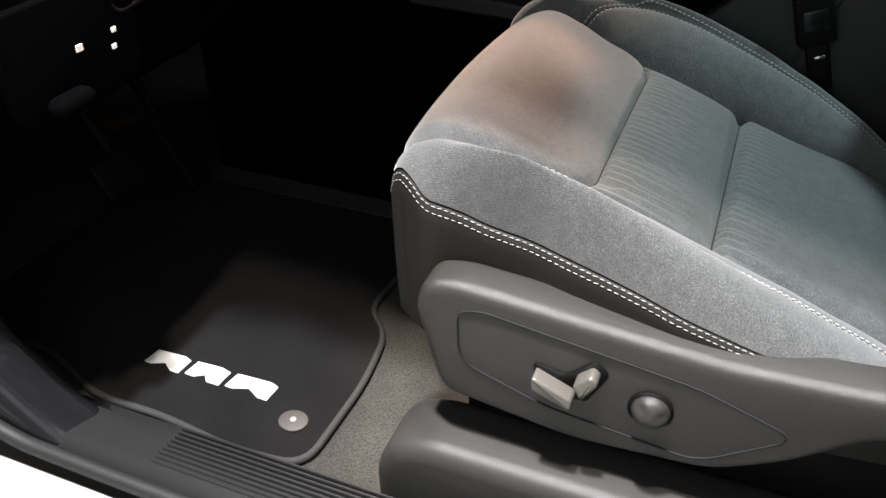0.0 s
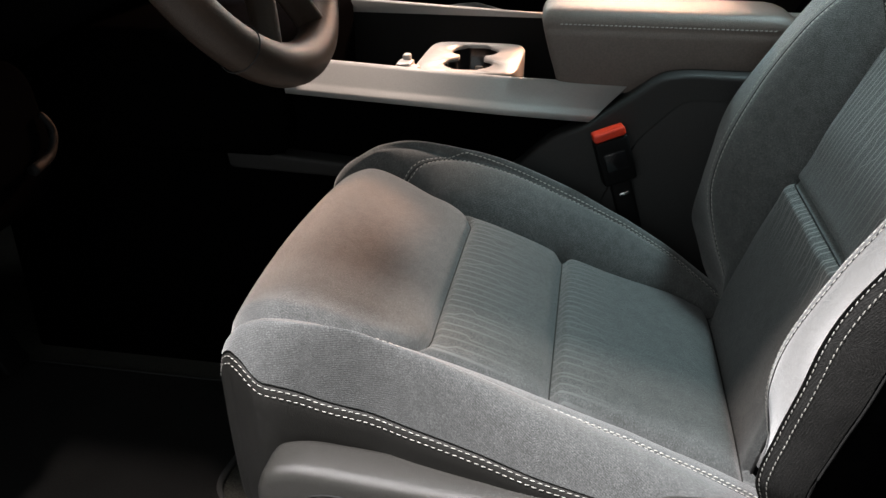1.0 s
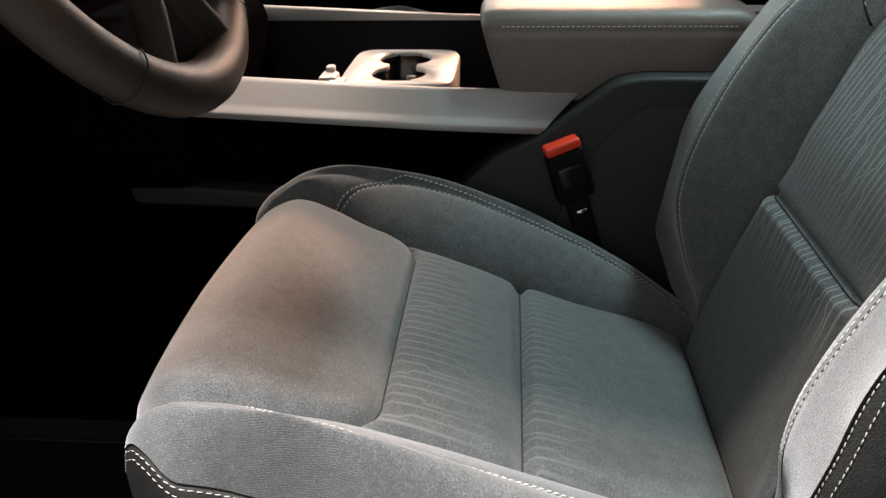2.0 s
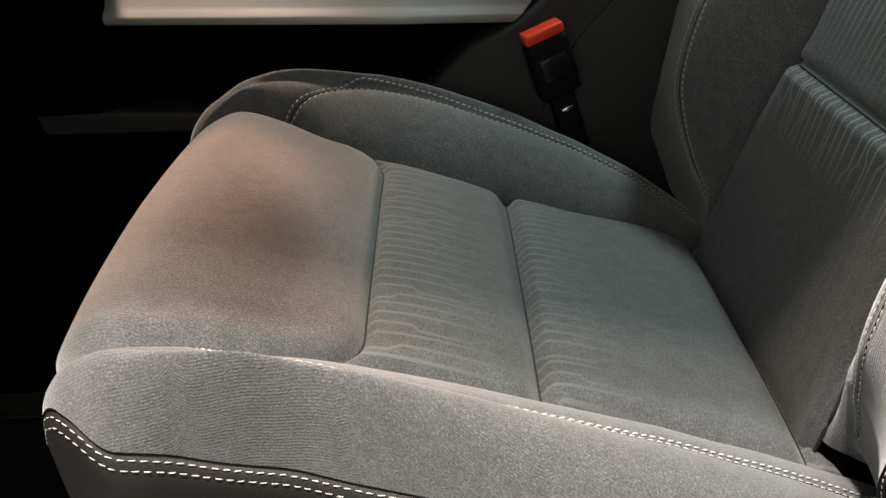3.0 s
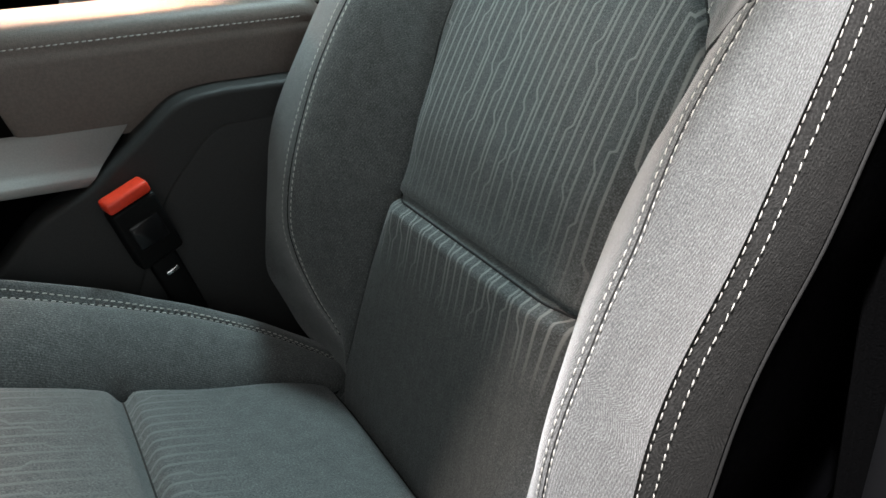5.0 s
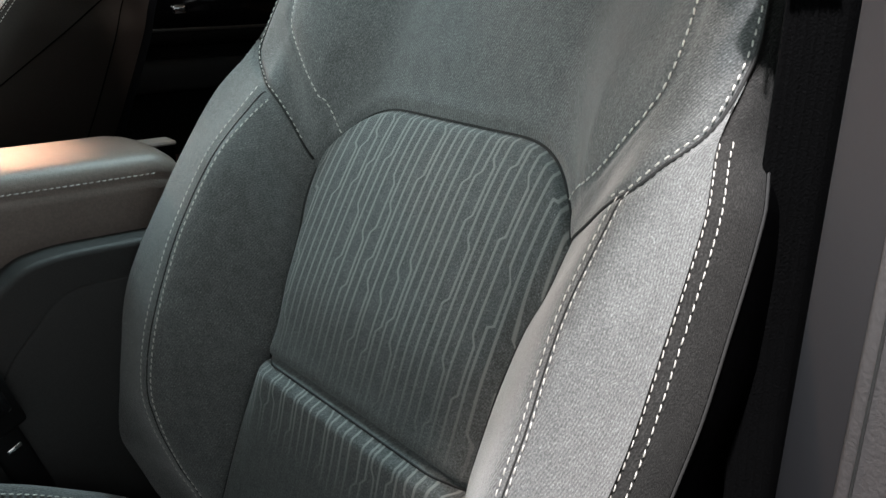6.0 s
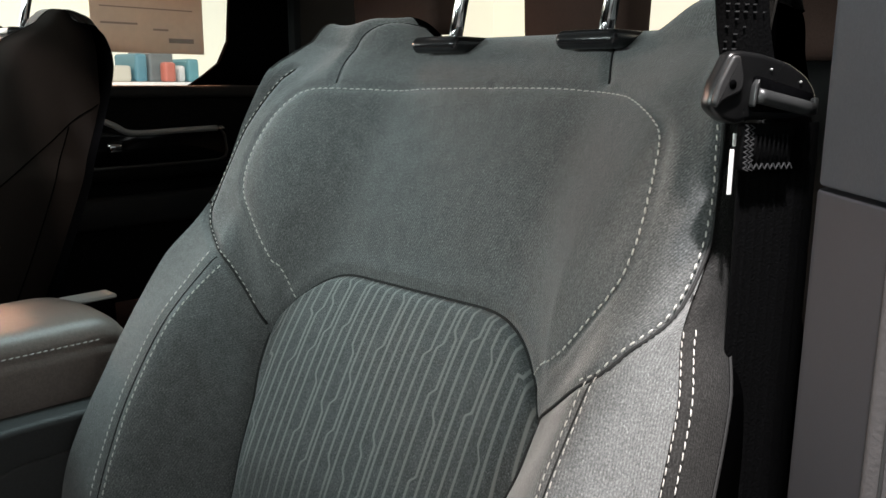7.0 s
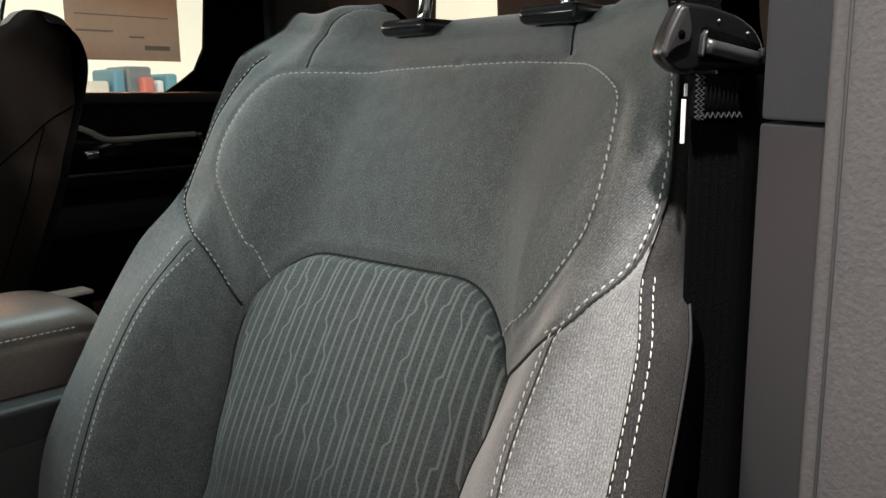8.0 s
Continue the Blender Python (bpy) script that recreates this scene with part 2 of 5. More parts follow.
M_WRAP = mat("soft_grained_trim", (0.062, 0.056, 0.057), 0.6, spec=0.3, grain=0.08, grain_scale=400, bump=0.25, bump_scale=500, stain=0.08)
M_HEAD = mat("roof_lining", (0.30, 0.29, 0.28), 0.95, grain=0.12, grain_scale=500, bump=0.4, bump_scale=900, stain=0.05)
M_PAPER = mat("cream_paper", (0.62, 0.55, 0.45), 0.85, grain=0.03, grain_scale=60, stain=0.05)
sheet_nodes = M_PAPER.node_tree
behind_light = sheet_nodes.nodes.new("ShaderNodeBsdfTranslucent")
behind_light.inputs["Color"].default_value = (0.50, 0.48, 0.44, 1)
both = sheet_nodes.nodes.new("ShaderNodeMixShader")
both.inputs["Fac"].default_value = 0.20
sheet_nodes.links.new(sheet_nodes.nodes["Principled BSDF"].outputs["BSDF"], both.inputs[1])
sheet_nodes.links.new(behind_light.outputs["BSDF"], both.inputs[2])
sheet_nodes.links.new(both.outputs["Shader"], next(n for n in sheet_nodes.nodes if n.type == "OUTPUT_MATERIAL").inputs["Surface"])
# the wall emits by itself to stand for the brightly lit hall
M_GLOW = glowing("glowing_wall", (0.93, 0.92, 0.78), 0.30)


# ---- small builders ----
def hermite(keys):
    """A smooth curve through a few (place, value) keys, without overshoot."""
    x, y = (np.array(v, float) for v in zip(*keys))
    d = np.diff(y) / np.diff(x)
    m = np.r_[d[0], np.where(d[:-1] * d[1:] > 0, 2 * d[:-1] * d[1:] / (d[:-1] + d[1:] + 1e-12 * np.sign(d[:-1] + d[1:] + 1e-30)), 0), d[-1]]

    def at(q):
        q = np.clip(np.asarray(q, float), x[0], x[-1])
        n = np.clip(np.searchsorted(x, q) - 1, 0, len(x) - 2)
        h = x[n + 1] - x[n]
        t = (q - x[n]) / h
        return ((1 + 2 * t) * (1 - t) ** 2 * y[n] + t * (1 - t) ** 2 * h * m[n] + t * t * (3 - 2 * t) * y[n + 1] + t * t * (t - 1) * h * m[n + 1])

    return at


def spline(points, step):
    """A smooth line through points, at even steps of about that length."""
    p = np.array(points, float)
    p = np.vstack([2 * p[0] - p[1], p, 2 * p[-1] - p[-2]])
    out = []
    for i in range(1, len(p) - 2):
        for t in np.linspace(0, 1, 24, endpoint=False):
            a, b, c, d = p[i - 1 : i + 3]
            out.append(0.5 * (2 * b + (c - a) * t + (2 * a - 5 * b + 4 * c - d) * t**2 + (3 * b - a - 3 * c + d) * t**3))
    out = np.array(out + [p[-2]])
    s = np.r_[0, np.cumsum(np.linalg.norm(np.diff(out, axis=0), axis=1))]
    q = np.linspace(0, s[-1], max(2, int(s[-1] / step) + 1))
    return np.stack([np.interp(q, s, out[:, k]) for k in range(out.shape[1])], 1)


def smooth(a, b, x):
    t = np.clip((np.asarray(x, float) - a) / (b - a), 0, 1)
    return t * t * (3 - 2 * t)


def part(name, bm, material, parent=None, label="", smooth_faces=True):
    me = bpy.data.meshes.new(name)
    if isinstance(bm, bmesh.types.BMesh):
        bm.normal_update()
        bm.to_mesh(me)
        bm.free()
    else:
        me = bm
        me.name = name
    me.materials.append(material)
    if smooth_faces:
        me.polygons.foreach_set("use_smooth", [True] * len(me.polygons))
    ob = new(name, me)
    ob.parent = parent
    if label:
        ob["label"] = label
    return ob


def thing(name, place, label, category, group="", kind=""):
    ob = new(name)
    ob.location = place
    ob.empty_display_size = 0.05
    return tagged(ob, label, category, group, kind)


def box(lo, hi, bevel=0.0, segments=2, bm=None, m=None):
    bm = bm or bmesh.new()
    got = bmesh.ops.create_cube(bm, size=1.0)["verts"]
    lo, hi = Vector(lo), Vector(hi)
    bmesh.ops.scale(bm, vec=hi - lo, verts=got)
    bmesh.ops.translate(bm, vec=(lo + hi) / 2, verts=got)
    if m is not None:
        bmesh.ops.transform(bm, matrix=m, verts=got)
    if bevel:
        edges = list({e for v in got for e in v.link_edges})
        bmesh.ops.bevel(bm, geom=edges, offset=bevel, segments=segments, profile=0.5, affect="EDGES")
    return bm


def prism(outline, y0, y1, bevel=0.0, axis="y", segments=3, bm=None):
    """A plate: an outline in two axes, given depth along the third."""
    bm = bm or bmesh.new()
    put = {"y": lambda a, b, d: (a, d, b), "x": lambda a, b, d: (d, a, b), "z": lambda a, b, d: (a, b, d)}[axis]
    lo = [bm.verts.new(put(a, b, y0)) for a, b in outline]
    hi = [bm.verts.new(put(a, b, y1)) for a, b in outline]
    n = len(outline)
    faces = [bm.faces.new(lo), bm.faces.new(hi[::-1])]
    for i in range(n):
        faces.append(bm.faces.new((lo[i], hi[i], hi[(i + 1) % n], lo[(i + 1) % n])))
    bmesh.ops.recalc_face_normals(bm, faces=faces)
    if bevel:
        edges = list({e for f in faces[:2] for e in f.edges})
        bmesh.ops.bevel(bm, geom=edges, offset=bevel, segments=segments, profile=0.5, affect="EDGES")
    return bm


def tube(points, radius, sides=10, closed=False, bm=None, flat=1.0):
    bm = bm or bmesh.new()
    p = [Vector(q) for q in points]
    n = len(p)
    rings = []
    up = Vector((0, 0, 1))
    for i in range(n):
        a, b = (p[(i - 1) % n], p[(i + 1) % n]) if closed else (p[max(i - 1, 0)], p[min(i + 1, n - 1)])
        d = (b - a).normalized()
        side = d.cross(up)
        if side.length < 0.2:
            side = d.cross(Vector((1, 0, 0)))
        side.normalize()
        top = side.cross(d)
        r = radius[i] if hasattr(radius, "__len__") else radius
        rings.append([bm.verts.new(p[i] + side * math.cos(t) * r + top * math.sin(t) * r * flat) for t in (2 * math.pi * k / sides for k in range(sides))])
    for i in range(n if closed else n - 1):
        a, b = rings[i], rings[(i + 1) % n]
        for k in range(sides):
            bm.faces.new((a[k], a[(k + 1) % sides], b[(k + 1) % sides], b[k]))
    if not closed:
        bm.faces.new(rings[0][::-1])
        bm.faces.new(rings[-1])
    bmesh.ops.recalc_face_normals(bm, faces=bm.faces)
    return bm


def rounded(outline, radius, steps=5):
    """An outline with its corners rounded."""
    out, n = [], len(outline)
    for i in range(n):
        p, a, b = (Vector(outline[k % n]) for k in (i, i - 1, i + 1))
        r = min(radius, (a - p).length * 0.45, (b - p).length * 0.45)
        q0, q1 = p + (a - p).normalized() * r, p + (b - p).normalized() * r
        for t in np.linspace(0, 1, steps):
            out.append(tuple(q0 * (1 - t) ** 2 + p * 2 * t * (1 - t) + q1 * t * t))
    return out


class Cover:
    """A cushion's cover: a grid of places over (station, column), from which panels are cut and on which threads are laid."""

    def __init__(self, places, u, s):
        self.p, self.u, self.s = places, u, s
        du = np.gradient(places, axis=1)
        ds = np.gradient(places, axis=0)
        n = np.cross(ds, du)
        self.n = n / (np.linalg.norm(n, axis=2, keepdims=True) + 1e-12)
        step = np.linalg.norm(np.diff(places, axis=1), axis=2)
        wide = np.concatenate([np.zeros((len(places), 1)), np.cumsum(step, axis=1)], 1)
        mid = np.abs(np.broadcast_to(u, wide.shape)).argmin(axis=1)
        self.w = wide - wide[np.arange(len(wide)), mid][:, None]

    def panel(self, name, rows, cols, material, parent, label="", fade=(0.0, 1e3)):
        r0, r1, c0, c1 = *rows, *cols
        p = self.p[r0 : r1 + 1, c0 : c1 + 1]
        h, w = p.shape[:2]
        ids = np.arange(h * w).reshape(h, w)
        quads = np.stack([ids[:-1, :-1], ids[1:, :-1], ids[1:, 1:], ids[:-1, 1:]], 2).reshape(-1, 4)
        me = bpy.data.meshes.new(name)
        me.from_pydata(p.reshape(-1, 3).tolist(), [], quads.tolist())
        uv = me.uv_layers.new(name="UVMap")
        across = self.u if "stripe" in label else self.w
        uu = np.broadcast_to(across[r0 : r1 + 1, c0 : c1 + 1], (h, w)).reshape(-1)
        ss = np.repeat(self.s[r0 : r1 + 1], w)
        flat = quads.reshape(-1)
        uv.data.foreach_set("uv", np.stack([uu[flat], ss[flat]], 1).reshape(-1))
        fd = me.uv_layers.new(name="Fade")
        ff = np.clip((ss[flat] - fade[0]) / (fade[1] - fade[0]), 0, 1)
        fd.data.foreach_set("uv", np.stack([ff, ff * 0], 1).reshape(-1))
        me.update()
        return part(name, me, material, parent, label)

    def at(self, u, s):
        """The place and normal at cloth coordinates u (across) and s (along)."""
        r = np.clip(np.interp(s, self.s, np.arange(len(self.s))), 0, len(self.s) - 1.001)
        i = int(r)
        row = self.u[i] * (1 - (r - i)) + self.u[i + 1] * (r - i)
        c = np.clip(np.interp(u, row, np.arange(len(row))), 0, len(row) - 1.001)
        j = int(c)
        a, b = r - i, c - j
        mixed = [g[i, j] * (1 - a) * (1 - b) + g[i + 1, j] * a * (1 - b) + g[i, j + 1] * (1 - a) * b + g[i + 1, j + 1] * a * b for g in (self.p, self.n)]
        return mixed[0], mixed[1] / np.linalg.norm(mixed[1])


def threads(name, cover, line, offset, parent, pitch=0.0062, length=0.0042, radius=0.00062, lift=0.0008, label=""):
    """Stitches along a line of cloth coordinates, set off to one side of it."""
    line = np.array(line)
    way = np.gradient(line, axis=0)
    way /= np.linalg.norm(way, axis=1, keepdims=True) + 1e-12
    line = line + np.stack([way[:, 1], -way[:, 0]], 1) * offset
    pts = [cover.at(u, s) for u, s in line]
    p = np.array([q[0] for q in pts])
    n = np.array([q[1] for q in pts])
    t = np.gradient(p, axis=0)
    t /= np.linalg.norm(t, axis=1, keepdims=True) + 1e-12
    p = p + n * lift
    dist = np.r_[0, np.cumsum(np.linalg.norm(np.diff(p, axis=0), axis=1))]
    verts, faces = [], []
    rng = np.random.default_rng(7)
    for q in np.arange(pitch / 2, dist[-1], pitch):
        q = q + rng.normal(0, 0.00018)
        c, nn, tt = (np.array([np.interp(q, dist, g[:, k]) for k in range(3)]) for g in (p, n, t))
        side = np.cross(nn, tt) + tt * 0
        tt = tt + side * rng.normal(0.10, 0.05)
        base = len(verts)
        for along, wide in ((-0.5, 0.35), (-0.3, 1.0), (0.3, 1.0), (0.5, 0.35)):
            for a in (0, 1, 2, 3, 4):
                ang = math.pi * a / 4
                verts.append(c + tt * along * length + (side * math.cos(ang) + nn * math.sin(ang)) * radius * wide - nn * (0.0003 if abs(along) > 0.4 else 0))
        for k in range(3):
            for a in range(4):
                faces.append((base + 5 * k + a, base + 5 * k + a + 1, base + 5 * k + a + 6, base + 5 * k + a + 5))
    me = bpy.data.meshes.new(name)
    me.from_pydata([tuple(v) for v in verts], [], faces)
    ob = part(name, me, M_THREAD, parent, label)
    ob["kind"] = "stuff"
    return ob


def cord(name, cover, line, parent, radius=0.0011, lift=0.0003):
    """The dark cord at the bottom of a seam."""
    pts = [cover.at(u, s) for u, s in line]
    return part(name, tube([p + n * lift for p, n in pts], radius, 6), M_SEAM, parent)


def groove(grid_u, grid_s, line, depth, width):
    """How far a seam along a line of cloth coordinates draws the cover in."""
    d2 = np.full(grid_u.shape, 1e9)
    line = np.array(line)
    for (u0, s0), (u1, s1) in zip(line[:-1], line[1:]):
        du, ds = u1 - u0, s1 - s0
        k = np.clip(((grid_u - u0) * du + (grid_s - s0) * ds) / (du * du + ds * ds + 1e-12), 0, 1)
        d2 = np.minimum(d2, (grid_u - u0 - k * du) ** 2 + (grid_s - s0 - k * ds) ** 2)
    return -depth * np.exp(-d2 / width**2)


# ---- the seat ----
Z_LUMBAR, Z_INSERT = 0.4955, 0.7050  # cross seam and top seam of the backrest's insert


def stations(curve, marks):
    """Even stations along a centre line, with the marked ones exactly on it. Returns places, lengths, and the marks' indices."""
    s = np.r_[0, np.cumsum(np.linalg.norm(np.diff(curve, axis=0), axis=1))]
    at = [float(m(curve, s)) for m in marks]
    cuts = [0.0, *at, s[-1]]
    out, idx = [], []
    for a, b in zip(cuts[:-1], cuts[1:]):
        n = max(1, int(round((b - a) / 0.0033)))
        out += list(np.linspace(a, b, n, endpoint=False))
        idx.append(len(out))
    out = np.array(out + [s[-1]])
    return np.stack([np.interp(out, s, curve[:, 0]), np.interp(out, s, curve[:, 1])], 1), out, idx[:-1]


def columns(*cuts):
    """Column positions for each station between cut lines (each an array over stations), with counts."""
    parts, idx = [], [0]
    for (a, _), (b, n) in zip(cuts[:-1], cuts[1:]):
        t = np.linspace(0, 1, n, endpoint=False)
        parts.append(a[:, None] + (b - a)[:, None] * t[None])
        idx.append(idx[-1] + n)
    parts.append(cuts[-1][0][:, None])
    return np.hstack(parts), idx


def seat_cushion(parent):
    curve = spline([(-0.478, 0.225), (-0.488, 0.29), (-0.497, 0.345), (-0.499, 0.380), (-0.484, 0.410), (-0.45, 0.4195), (-0.40, 0.4135),
                    (-0.32, 0.394), (-0.19, 0.356), (-0.08, 0.322), (0.0, 0.300), (0.06, 0.284)], 0.001)
    top = int(np.argmax(curve[:, 1]))
    on_x = lambda x: (lambda c, s: np.interp(x, c[top:, 0], s[top:]))  # noqa: E731
    c, s, (i_nose, i_pad, i_mid, i_bite) = stations(curve, [lambda q, w: np.interp(0.372, q[:top, 1], w[:top]), on_x(-0.303), on_x(-0.184), on_x(0.008)])
    x, z = c[:, 0], c[:, 1]
    whole = np.r_[0, np.cumsum(np.linalg.norm(np.diff(curve, axis=0), axis=1))]
    s_top = float(np.interp(-0.482, curve[top - 60 :, 0], whole[top - 60 :]))
    x_top = float(np.interp(s_top, s, x))
    xe = np.where(s < s_top, x_top - 0.60 * (s_top - s), x)
    # half widths, and heights over the centre line: the door side, then the console side
    shape = {
        "seam": (hermite([(-0.54, 0.1796), (-0.5, 0.1812), (-0.47, 0.1858), (-0.44, 0.1924), (-0.4, 0.1856), (-0.35, 0.1761), (-0.3, 0.1685), (-0.24, 0.1635), (-0.18, 0.1597), (-0.12, 0.1564), (-0.06, 0.1598), (0, 0.1602), (0.05, 0.1583)]),
                 hermite([(-0.54, 0.1796), (-0.5, 0.1812), (-0.47, 0.1858), (-0.44, 0.1924), (-0.4, 0.1856), (-0.35, 0.1761), (-0.3, 0.1685), (-0.24, 0.1635), (-0.18, 0.1597), (-0.12, 0.1564), (-0.06, 0.1598), (0, 0.1602), (0.05, 0.1583)])),
        "crest": (hermite([(-0.54, 0.1822), (-0.5, 0.1814), (-0.47, 0.1872), (-0.44, 0.2003), (-0.4, 0.2126), (-0.35, 0.2185), (-0.3, 0.2166), (-0.24, 0.2071), (-0.18, 0.1999), (-0.12, 0.1967), (-0.06, 0.1948), (0, 0.1910), (0.05, 0.1879)]),
                 hermite([(-0.54, 0.1844), (-0.5, 0.1848), (-0.47, 0.1902), (-0.44, 0.2018), (-0.4, 0.2138), (-0.35, 0.2219), (-0.3, 0.2252), (-0.24, 0.2221), (-0.18, 0.2157), (-0.12, 0.2114), (-0.06, 0.2048), (0, 0.1968), (0.05, 0.1889)])),
        "edge": (hermite([(-0.54, 0.1890), (-0.5, 0.1965), (-0.47, 0.2175), (-0.44, 0.2309), (-0.4, 0.2261), (-0.35, 0.2284), (-0.3, 0.2407), (-0.24, 0.2491), (-0.18, 0.2556), (-0.12, 0.2549), (-0.06, 0.2490), (0, 0.2430), (0.05, 0.2364)]),
                 hermite([(-0.54, 0.2009), (-0.5, 0.2083), (-0.47, 0.2224), (-0.44, 0.2325), (-0.4, 0.2322), (-0.35, 0.2359), (-0.3, 0.2448), (-0.24, 0.2511), (-0.18, 0.2557), (-0.12, 0.2545), (-0.06, 0.2496), (0, 0.2436), (0.05, 0.2368)])),
        "rise": (hermite([(-0.54, 0.0052), (-0.5, 0.0012), (-0.47, 0.0034), (-0.44, 0.0090), (-0.4, 0.0215), (-0.35, 0.0315), (-0.3, 0.0325), (-0.24, 0.0295), (-0.18, 0.0250), (-0.12, 0.0243), (-0.06, 0.0172), (0, 0.0105), (0.05, 0.0029)]),
                 hermite([(-0.54, 0.0117), (-0.5, 0.0158), (-0.47, 0.0203), (-0.44, 0.0279), (-0.4, 0.0385), (-0.35, 0.0475), (-0.3, 0.0537), (-0.24, 0.0579), (-0.18, 0.0577), (-0.12, 0.0545), (-0.06, 0.0415), (0, 0.0231), (0.05, 0.0034)])),
        "rim": (hermite([(-0.54, 0.0446), (-0.5, 0.0174), (-0.47, -0.0150), (-0.44, -0.0408), (-0.4, -0.0421), (-0.35, -0.0309), (-0.3, -0.0205), (-0.24, -0.0122), (-0.18, -0.0069), (-0.12, -0.0009), (-0.06, 0.0055), (0, 0.0090), (0.05, 0.0120)]),
                 hermite([(-0.54, 0.0386), (-0.5, 0.0156), (-0.47, -0.0086), (-0.44, -0.0276), (-0.4, -0.0334), (-0.35, -0.0290), (-0.3, -0.0215), (-0.24, -0.0139), (-0.18, -0.0074), (-0.12, -0.0010), (-0.06, 0.0044), (0, 0.0081), (0.05, 0.0116)])),
        "bulge": (hermite([(-0.54, 0.0080), (-0.5, 0.0070), (-0.47, 0.0045), (-0.44, 0.0050), (-0.4, 0.0123), (-0.35, 0.0244), (-0.3, 0.0247), (-0.24, 0.0218), (-0.18, 0.0193), (-0.12, 0.0130), (-0.06, 0.0091), (0, 0.0050), (0.05, -0.0003)]),
                 hermite([(-0.54, 0.0107), (-0.5, 0.0098), (-0.47, 0.0073), (-0.44, 0.0115), (-0.4, 0.0195), (-0.35, 0.0252), (-0.3, 0.0245), (-0.24, 0.0215), (-0.18, 0.0190), (-0.12, 0.0128), (-0.06, 0.0091), (0, 0.0050), (0.05, -0.0002)])),
    }
    shape = {k: [f(xe) for f in pair] for k, pair in shape.items()}
    seam, crests, edges = shape["seam"][1], shape["crest"], shape["edge"]
    y, cut = columns((-edges[0], 0), (-crests[0], 14), (-seam, 12), (seam, 84), (crests[1], 12), (edges[1], 14))
    X, Z, S = (np.repeat(v[:, None], y.shape[1], 1) for v in (x, z, s))
    a = np.abs(y)
    SEAM, EDGE, CREST, rise, rim, bulge = (np.where(y < 0, shape[k][0][:, None], shape[k][1][:, None]) for k in ("seam", "edge", "crest", "rise", "rim", "bulge"))
    low = 1 - 0.85 * smooth(s_top + 0.01, s_top - 0.07, s)[:, None]
    t1 = np.clip((a - SEAM) / (CREST - SEAM), 0, 1)
    t2 = np.clip((a - CREST) / (EDGE - CREST), 0, 1)
    h = (rise * (1 - (1 - t1) ** 2.2) + (rim - rise) * t2**1.9 + bulge * 4 * t2 * (1 - t2)) * low
    full = hermite([(-0.54, -0.0237), (-0.5, -0.0098), (-0.47, 0.0111), (-0.44, 0.0181), (-0.4, 0.0144), (-0.35, 0.0067), (-0.3, 0.0054), (-0.24, 0.0025), (-0.18, -0.0010), (-0.12, -0.0042), (-0.06, -0.0042), (0, -0.0094), (0.05, -0.0153)])(xe)[:, None]
    inside = a < SEAM
    h = h + np.where(inside, 0.007 * (1 - (a / SEAM) ** 4), 0)
    for i0, i1, lift in ((0, i_pad, 0.010), (i_pad, i_mid, 0.006), (i_mid, i_bite, 0.008)):
        q = np.clip((s - s[i0]) / (s[i1] - s[i0]), 0, 1)
        q = 1 - (1 - q) ** 5 if i0 == 0 else 1 - np.abs(2 * q - 1) ** 5
        if i0 == 0:
            q = np.clip((s[i1] - s) / 0.03, 0, 1) ** 0.5 * (s < s[i1]) * smooth(0.10, 0.17, s)
        elif i0 == i_pad:
            q = (1 - np.abs(2 * np.clip((s - s[i0]) / (s[i1] - s[i0]), 0, 1) - 1) ** 3) * (s > s[i0]) * (s < s[i1])
        h = h + lift * q[:, None] * np.where(inside, 1, 0) * smooth(1.0, 0.9, a / SEAM)
    line = lambda i: [(-0.2, s[i]), (0.2, s[i])]  # noqa: E731
    within = np.where(a < SEAM + 0.004, 1, 0)
    for i, dep, wid in ((i_pad, 0.007, 0.0045), (i_mid, 0.0115, 0.0070), (i_bite, 0.010, 0.006)):
        h = h + groove(y, S, line(i), dep, wid) * within
    for side in (-1, 1):
        h = h + groove(y, S, np.stack([side * seam, s], 1)[::4], 0.006, 0.0045)
    stitch_from = int(np.searchsorted(s, on_x(-0.405)(curve, whole)))
    sew = {}
    for side in (-1, 1):
        crest = crests[side > 0]
        v = np.stack([side * crest, s], 1)[stitch_from::3]
        k = np.clip((s[stitch_from::3] - s[stitch_from]) / 0.085, 0, 1)
        v[:, 0] = side * (seam[stitch_from::3] * (1 - k) ** 2 + crest[stitch_from::3] * (1 - (1 - k) ** 2))
        sew[side] = v
        h = h + groove(y, S, v, 0.0035, 0.004)
    tang = np.gradient(c, axis=0)
    tang /= np.linalg.norm(tang, axis=1, keepdims=True)
    nx, nz = -tang[:, 1][:, None], tang[:, 0][:, None]
    flat = smooth(s_top - 0.02, s_top + 0.05, s)[:, None]
    nx, nz = nx * (1 - flat), nz * (1 - flat) + flat
    r = 0.04
    over = np.clip(a - (SEAM - r), 0, r)
    corner = -(r - np.sqrt(np.maximum(r * r - over**2, 0))) * np.exp(-(((S - s[i_pad]) / 0.055) ** 2))
    corner = np.where(a > SEAM, corner * np.clip(1 - (a - SEAM) / 0.03, 0, 1), corner)
    front = smooth(-0.36, -0.49, X)
    PX = X + nx * h + tang[:, 1][:, None] * -full + corner + front * (-0.0109 * (a / 0.25) ** 3.2 + 0.0167 * (a / 0.25) ** 1.6)
    PZ = Z + nz * h + tang[:, 0][:, None] * full - corner * 0.3
    places = np.stack([PX, y, PZ], 2)
